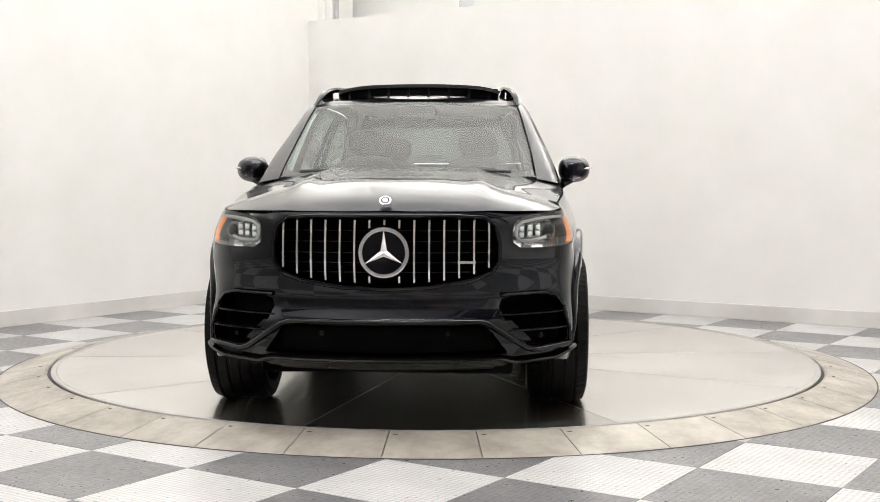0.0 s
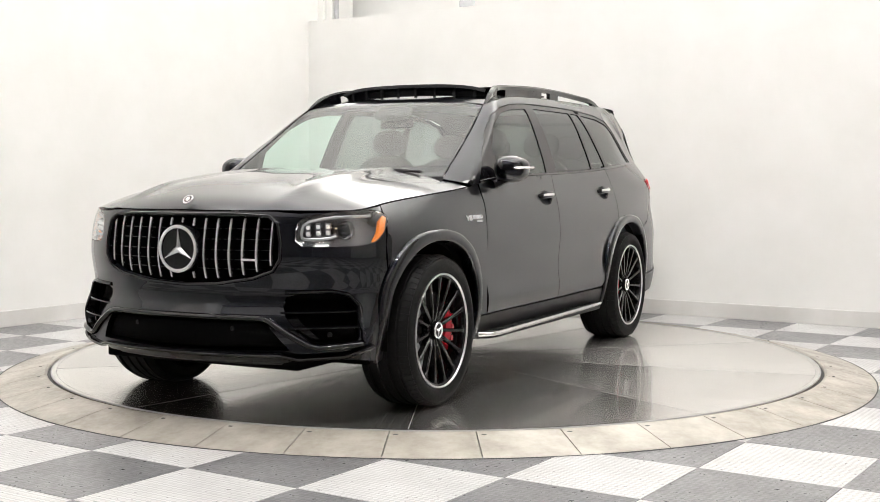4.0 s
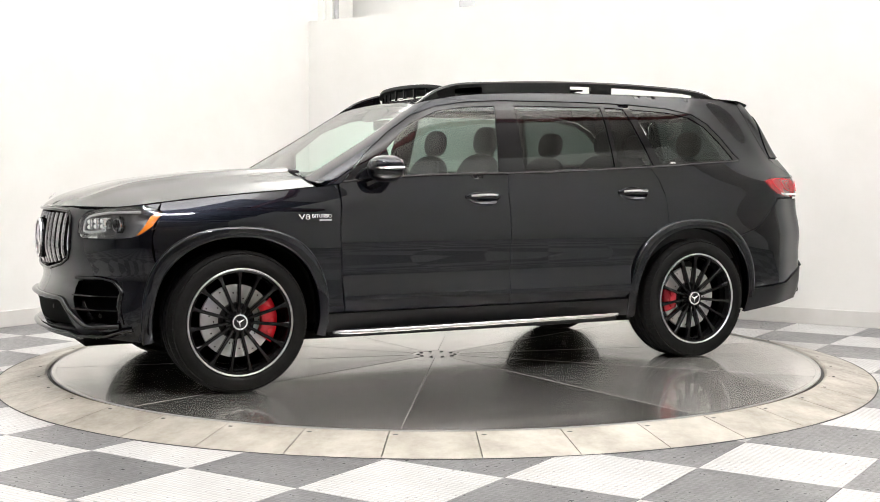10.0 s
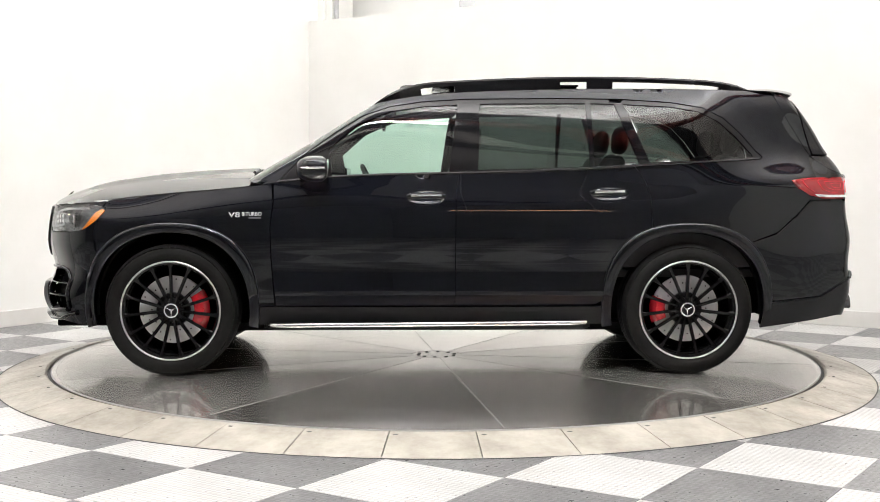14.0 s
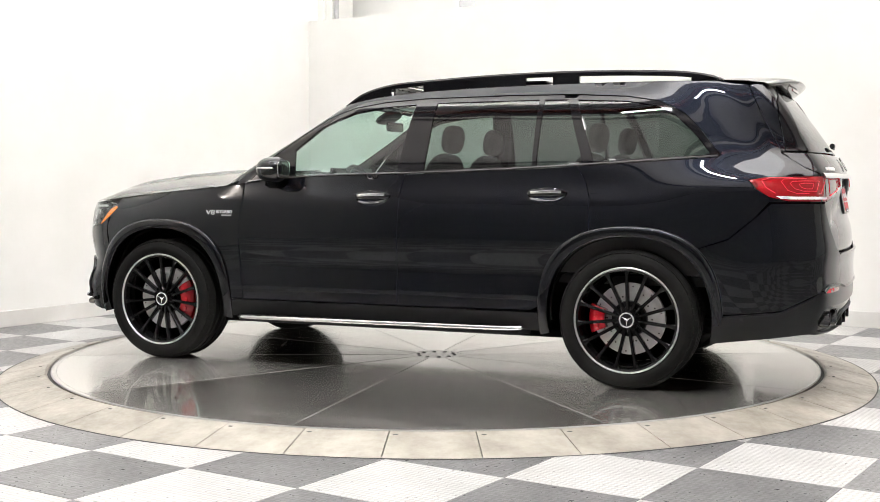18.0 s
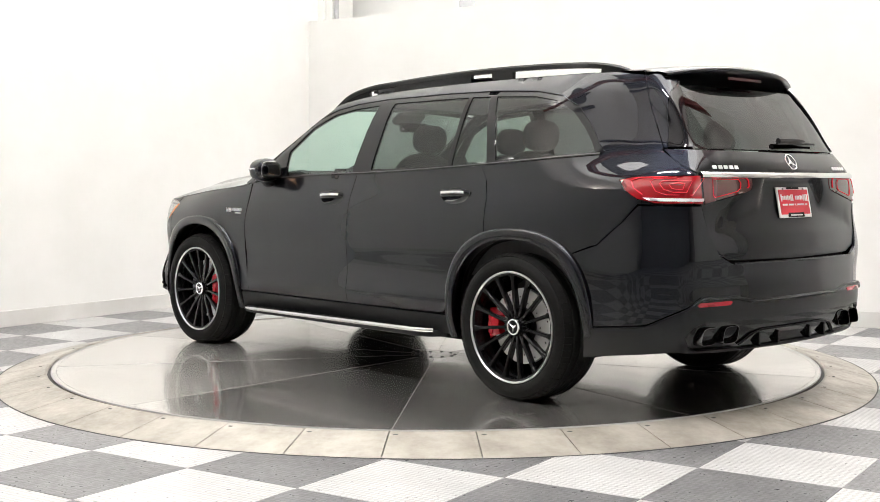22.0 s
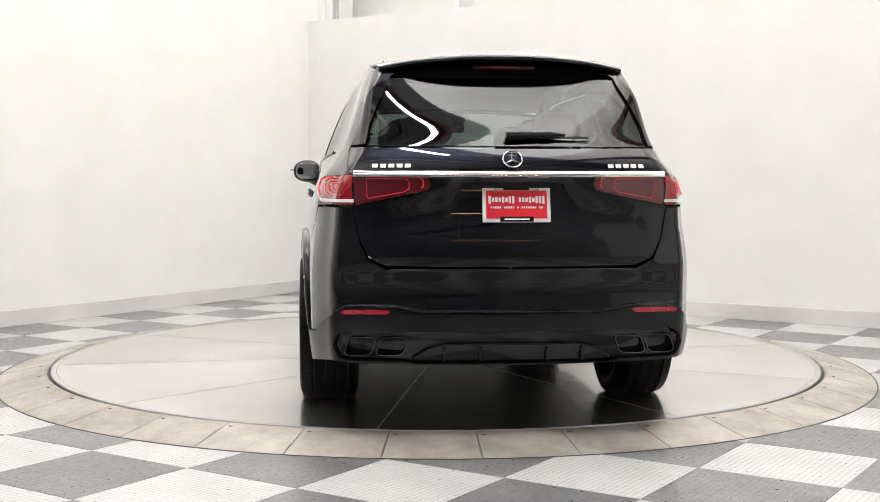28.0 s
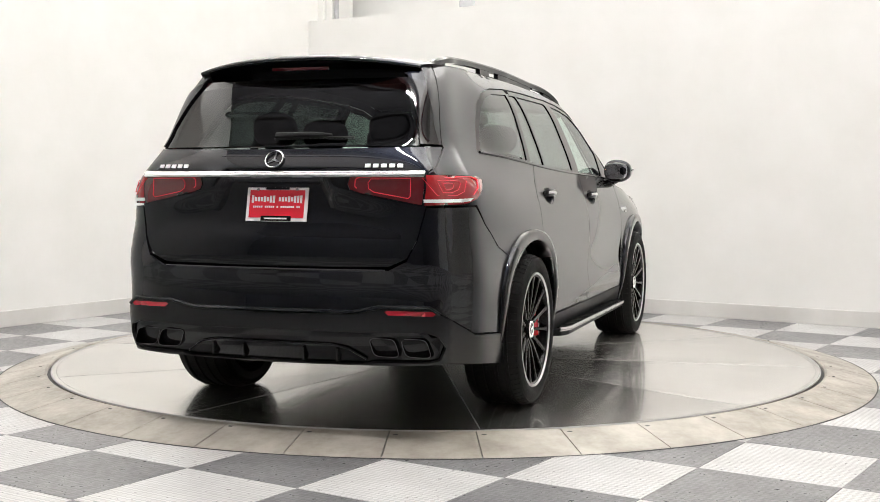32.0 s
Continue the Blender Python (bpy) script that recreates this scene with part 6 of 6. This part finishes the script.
def build_sides(car):
    for side in (1, -1):
        # mirrors
        bm = blob_bm((0.122, 0.096, 0.080), 2.5)
        for v in bm.verts:
            x, y, z = v.co
            if x < -0.02:
                v.co.x = -0.02 + (x + 0.02) * 0.45
            v.co.z *= 1 - 0.9 * max(0, y) * 1.2
            v.co.x -= 0.35 * max(0, y) * 0.6
            v.co.y *= side
        mir = part("door_mirror", bm, M_PAINT, car, "gloss black door mirror with a chrome strip", True, 60)
        mir.location = (0.685, side * 0.985, 1.246)
        face = part("mirror_glass", blob_bm((0.004, 0.080, 0.058), 3.2, 24, 12), M_CHROME, mir, "mirror glass", True)
        face.location = (-0.066, side * -0.004, 0.0)
        pts = [Vector((0.075 - 0.13 * (k / 8) ** 2.2, side * (0.015 + 0.085 * math.sin(k / 8 * 1.5)), 0.004 + 0.004 * k / 8)) for k in range(9)]
        part("mirror_strip", sweep_bm([p + Vector((0.026 * (1 - k / 8) ** 0.5, side * 0.012 * (k / 8), 0)) for k, p in enumerate(pts)], round_section(0.016, 0.014, 6)), M_CHROME, mir, "chrome mirror strip", True)
        arm = [(0.705, side * 0.955, 1.188), (0.725, side * 0.925, 1.168), (0.74, side * 0.895, 1.155)]
        part("mirror_arm", sweep_bm(arm, bar_section(0.10, 0.045, 0.5), scales=[1.1, 1.0, 1.15]), M_GLOSS, mir, "", True).matrix_parent_inverse = Matrix.Translation((-0.685, -side * 0.985, -1.246))
        # handles
        for x0, x1, z in HANDLES:
            mid = np.array(LOW.token(("x", (x0 + x1) / 2, z - 0.008)))
            dent = lambda v, mid=mid: -0.030 * np.clip(1 - ((v[:, 0] - mid[0]) / 0.112) ** 2 - ((v[:, 1] - mid[1]) / 0.048) ** 2, 0, 1) ** 0.7
            panel("handle_bowl", LOW, None, M_PAINT, car, raw=bowl_outline(x0, x1, z), depth=0.0, gap=-0.003, h=0.014, sides=(side,), bulge=dent)
            pts = [LOW.at(("x", x0 + (x1 - x0) * k / 10, z + 0.004 * k / 10), 0.004 + 0.024 * math.sin(math.pi * k / 10) ** 0.5)[0] for k in range(11)]
            pts = [(p.x, p.y * side, p.z) for p in pts]
            h = part("door_handle", sweep_bm(pts, round_section(0.020, 0.044, 10), scales=[0.6, 0.9] + [1] * 7 + [0.9, 0.6]), M_PAINT, car, "black door handle with a chrome strip", True)
            part("handle_strip", sweep_bm([(x, y + side * 0.0085, zz + 0.003) for x, y, zz in pts[1:-1]], bar_section(0.006, 0.015, 0.5)), M_CHROME, h, "chrome strip", True)
        # running board
        outline = [(1.02, 0.88), (0.96, 0.965), (0.88, 0.988), (-0.84, 0.992), (-0.93, 0.965), (-0.98, 0.88)]
        brd = part("running_board", prism_bm([(x, side * y) for x, y in outline], 0.035, Matrix.Translation((0, 0, 0.278)), 0.006), M_SATIN, car, "black running board with a bright edge")
        edge = [(1.0, 0.915, 0.304), (0.965, 0.965, 0.304), (0.92, 0.984, 0.304), (0.85, 0.994, 0.305), (0.0, 0.998, 0.311), (-0.82, 0.998, 0.317), (-0.90, 0.984, 0.318), (-0.945, 0.96, 0.318)]
        part("bright_edge", sweep_bm([(x, side * y, z) for x, y, z in edge], round_section(0.018, 0.024, 10)), M_DIMCHROME, brd, "bright metal edge", True)
        for k in range(22):
            part("tread_rib", box_bm((0.05, 0.075, 0.006), (0.82 - 0.078 * k, side * 0.935, 0.315), 0.002), M_RUBBER, brd)
        # badge on the wing
        p, n = LOW.at(("x", 1.12, 0.962), 0.002)
        p.y *= side
        n.y *= side
        m = facing(p, n)
        off = 0.055
        text_part("V8", 0.044, m @ Matrix.Translation((-0.064, -0.006, 0)) @ Matrix.Diagonal((1.45, 1, 1, 1)), M_BADGE, car, "chrome wing lettering")
        text_part("BITURBO", 0.030, m @ Matrix.Translation((0.040, 0.0035, 0)) @ Matrix.Diagonal((0.98, 1, 1.5, 1)), M_BADGE, car, "chrome wing lettering")
        o = part("badge_bar", box_bm((0.075, 0.010, 0.003), (0.060, -0.010, 0)), M_DIMCHROME, car, "small chrome badge bar")
        o.matrix_basis = m


def seat(car, x, y, width, wheel_side=1.0):
    s = new("seat")
    s.parent = car
    s["label"] = "black leather seat with headrest"
    c = part("cushion", blob_bm((0.26, width / 2, 0.085), 4.0), M_SEAT, s, "", True, 60)
    c.location = (x + 0.18, y, 0.78)
    b = part("backrest", blob_bm((0.085, width / 2, 0.31), 3.0), M_SEAT, s, "", True, 60)
    b.matrix_basis = Matrix.Translation((x - 0.155, y, 1.05)) @ Matrix.Rotation(radians(-16), 4, "Y")
    h = part("headrest", blob_bm((0.05, width * 0.27, 0.092), 2.6), M_SEAT, s, "", True, 60)
    h.matrix_basis = Matrix.Translation((x - 0.265, y, 1.44)) @ Matrix.Rotation(radians(-8), 4, "Y")
    for k in (-0.06, 0.06):
        part("headrest_post", sweep_bm([(x - 0.26, y + k, 1.36), (x - 0.27, y + k, 1.44)], round_section(0.012, 0.012, 6), up=(1, 0, 0)), M_DIMCHROME, s)


def build_cabin(car):
    for y in (0.38, -0.38):
        seat(car, -0.02, y, 0.50)
        seat(car, -0.98, y, 0.52)
    seat(car, -1.72, 0.33, 0.46)
    seat(car, -1.72, -0.33, 0.46)
    part("cabin_floor", box_bm((3.4, 1.5, 0.05), (-0.6, 0, 0.60)), M_TRIM, car)
    part("door_lining", box_bm((3.0, 0.03, 0.55), (-0.55, 0.83, 0.92)), M_TRIM, car)
    part("door_lining", box_bm((3.0, 0.03, 0.55), (-0.55, -0.83, 0.92)), M_TRIM, car)
    part("load_cover", box_bm((0.5, 1.3, 0.03), (-2.25, 0, 1.12)), M_TRIM, car)
    part("firewall", box_bm((0.04, 1.5, 0.5), (0.98, 0, 0.92)), M_VOID, car)
    rows = []
    for x, z in ((1.10, 1.195), (0.95, 1.215), (0.75, 1.225), (0.60, 1.215), (0.53, 1.18), (0.52, 1.05), (0.58, 0.85)):
        rows.append([(x - 0.03 * (k / 10) ** 2, 0.082 * k, z - 0.02 * (k / 10) ** 2) for k in range(-10, 11)])
    loft("dashboard", rows, M_TRIM, car, "dark dashboard")
    part("display_screen", box_bm((0.015, 0.62, 0.14), (0.535, 0.20, 1.19), 0.006), M_GLOSS, car, "wide dark display panel")
    wheel = part("steering_wheel", lathe_bm([(0.180 + 0.016 * math.cos(a), 0.016 * math.sin(a)) for a in np.linspace(0, 2 * math.pi, 11)[:-1]], "x", 40, closed=True), M_SEAT, car, "black leather steering wheel", True)
    wheel.matrix_basis = Matrix.Translation((0.36, 0.38, 1.105)) @ Matrix.Rotation(radians(24), 4, "Y")
    part("wheel_hub", blob_bm((0.03, 0.07, 0.06), 3.0), M_TRIM, wheel, "", True, 60)
    for a in (0, 180, 270):
        c, s = math.cos(radians(a)), math.sin(radians(a))
        part("wheel_spoke", sweep_bm([(0, 0.05 * c, 0.05 * s), (0, 0.17 * c, 0.17 * s)], bar_section(0.02, 0.03), up=(1, 0, 0)), M_TRIM, wheel)
    part("interior_mirror", box_bm((0.03, 0.24, 0.065), (0.30, 0, 1.545), 0.012), M_GLOSS, car, "dark interior mirror", True)
    pod = part("sensor_pod", blob_bm((0.07, 0.13, 0.022), 3.5), M_TRIM, car, "dark sensor pod at the top of the windscreen", True, 60)
    pod.matrix_basis = Matrix.Translation((0.345, 0, 1.61)) @ Matrix.Rotation(radians(33), 4, "Y")
    # roof lining with its pillars
    rows = []
    for x in np.linspace(0.22, -2.15, 14):
        w = 0.60 if x > -1.8 else 0.56
        rows.append([(x, w * k / 6, float(ROOF_EDGE(x)) - 0.03 + 0.02 * (1 - (k / 6) ** 2)) for k in range(-6, 7)])
    loft("roof_lining", rows, M_LINING, car, "grey roof lining")


M_LINING = mottled("grey_roof_lining", (0.10, 0.10, 0.10), (0.14, 0.14, 0.14), 20.0, (0.7, 0.85))


def build_car():
    car = tagged(new("car"), "black three-row luxury suv with dark multi-spoke wheels on the turntable", "car")
    build_body(car)
    build_upper(car)
    build_wheels(car)
    build_front(car)
    build_rear(car)
    build_sides(car)
    build_cabin(car)
    return car


def motions():
    rows_deck, rows_car = [], []
    for t, deg in SPIN:
        rows_deck.append((t, pose(0, 0, 0, 0, 0, deg)))
        a = radians(deg)
        ax = radians(CAR_TURN)
        px = CAR_ALONG * math.cos(ax) - CAR_SIDE * math.sin(ax)
        py = CAR_ALONG * math.sin(ax) + CAR_SIDE * math.cos(ax)
        rows_car.append((t, pose(px * math.cos(a) - py * math.sin(a), px * math.sin(a) + py * math.cos(a), DECK, 0, 0, deg + CAR_TURN)))
    walk(DECK_THING, rows_deck)
    walk(CAR, rows_car)


build_room()
build_floor()
DECK_THING = build_turntable()
CAR = build_car()
motions()
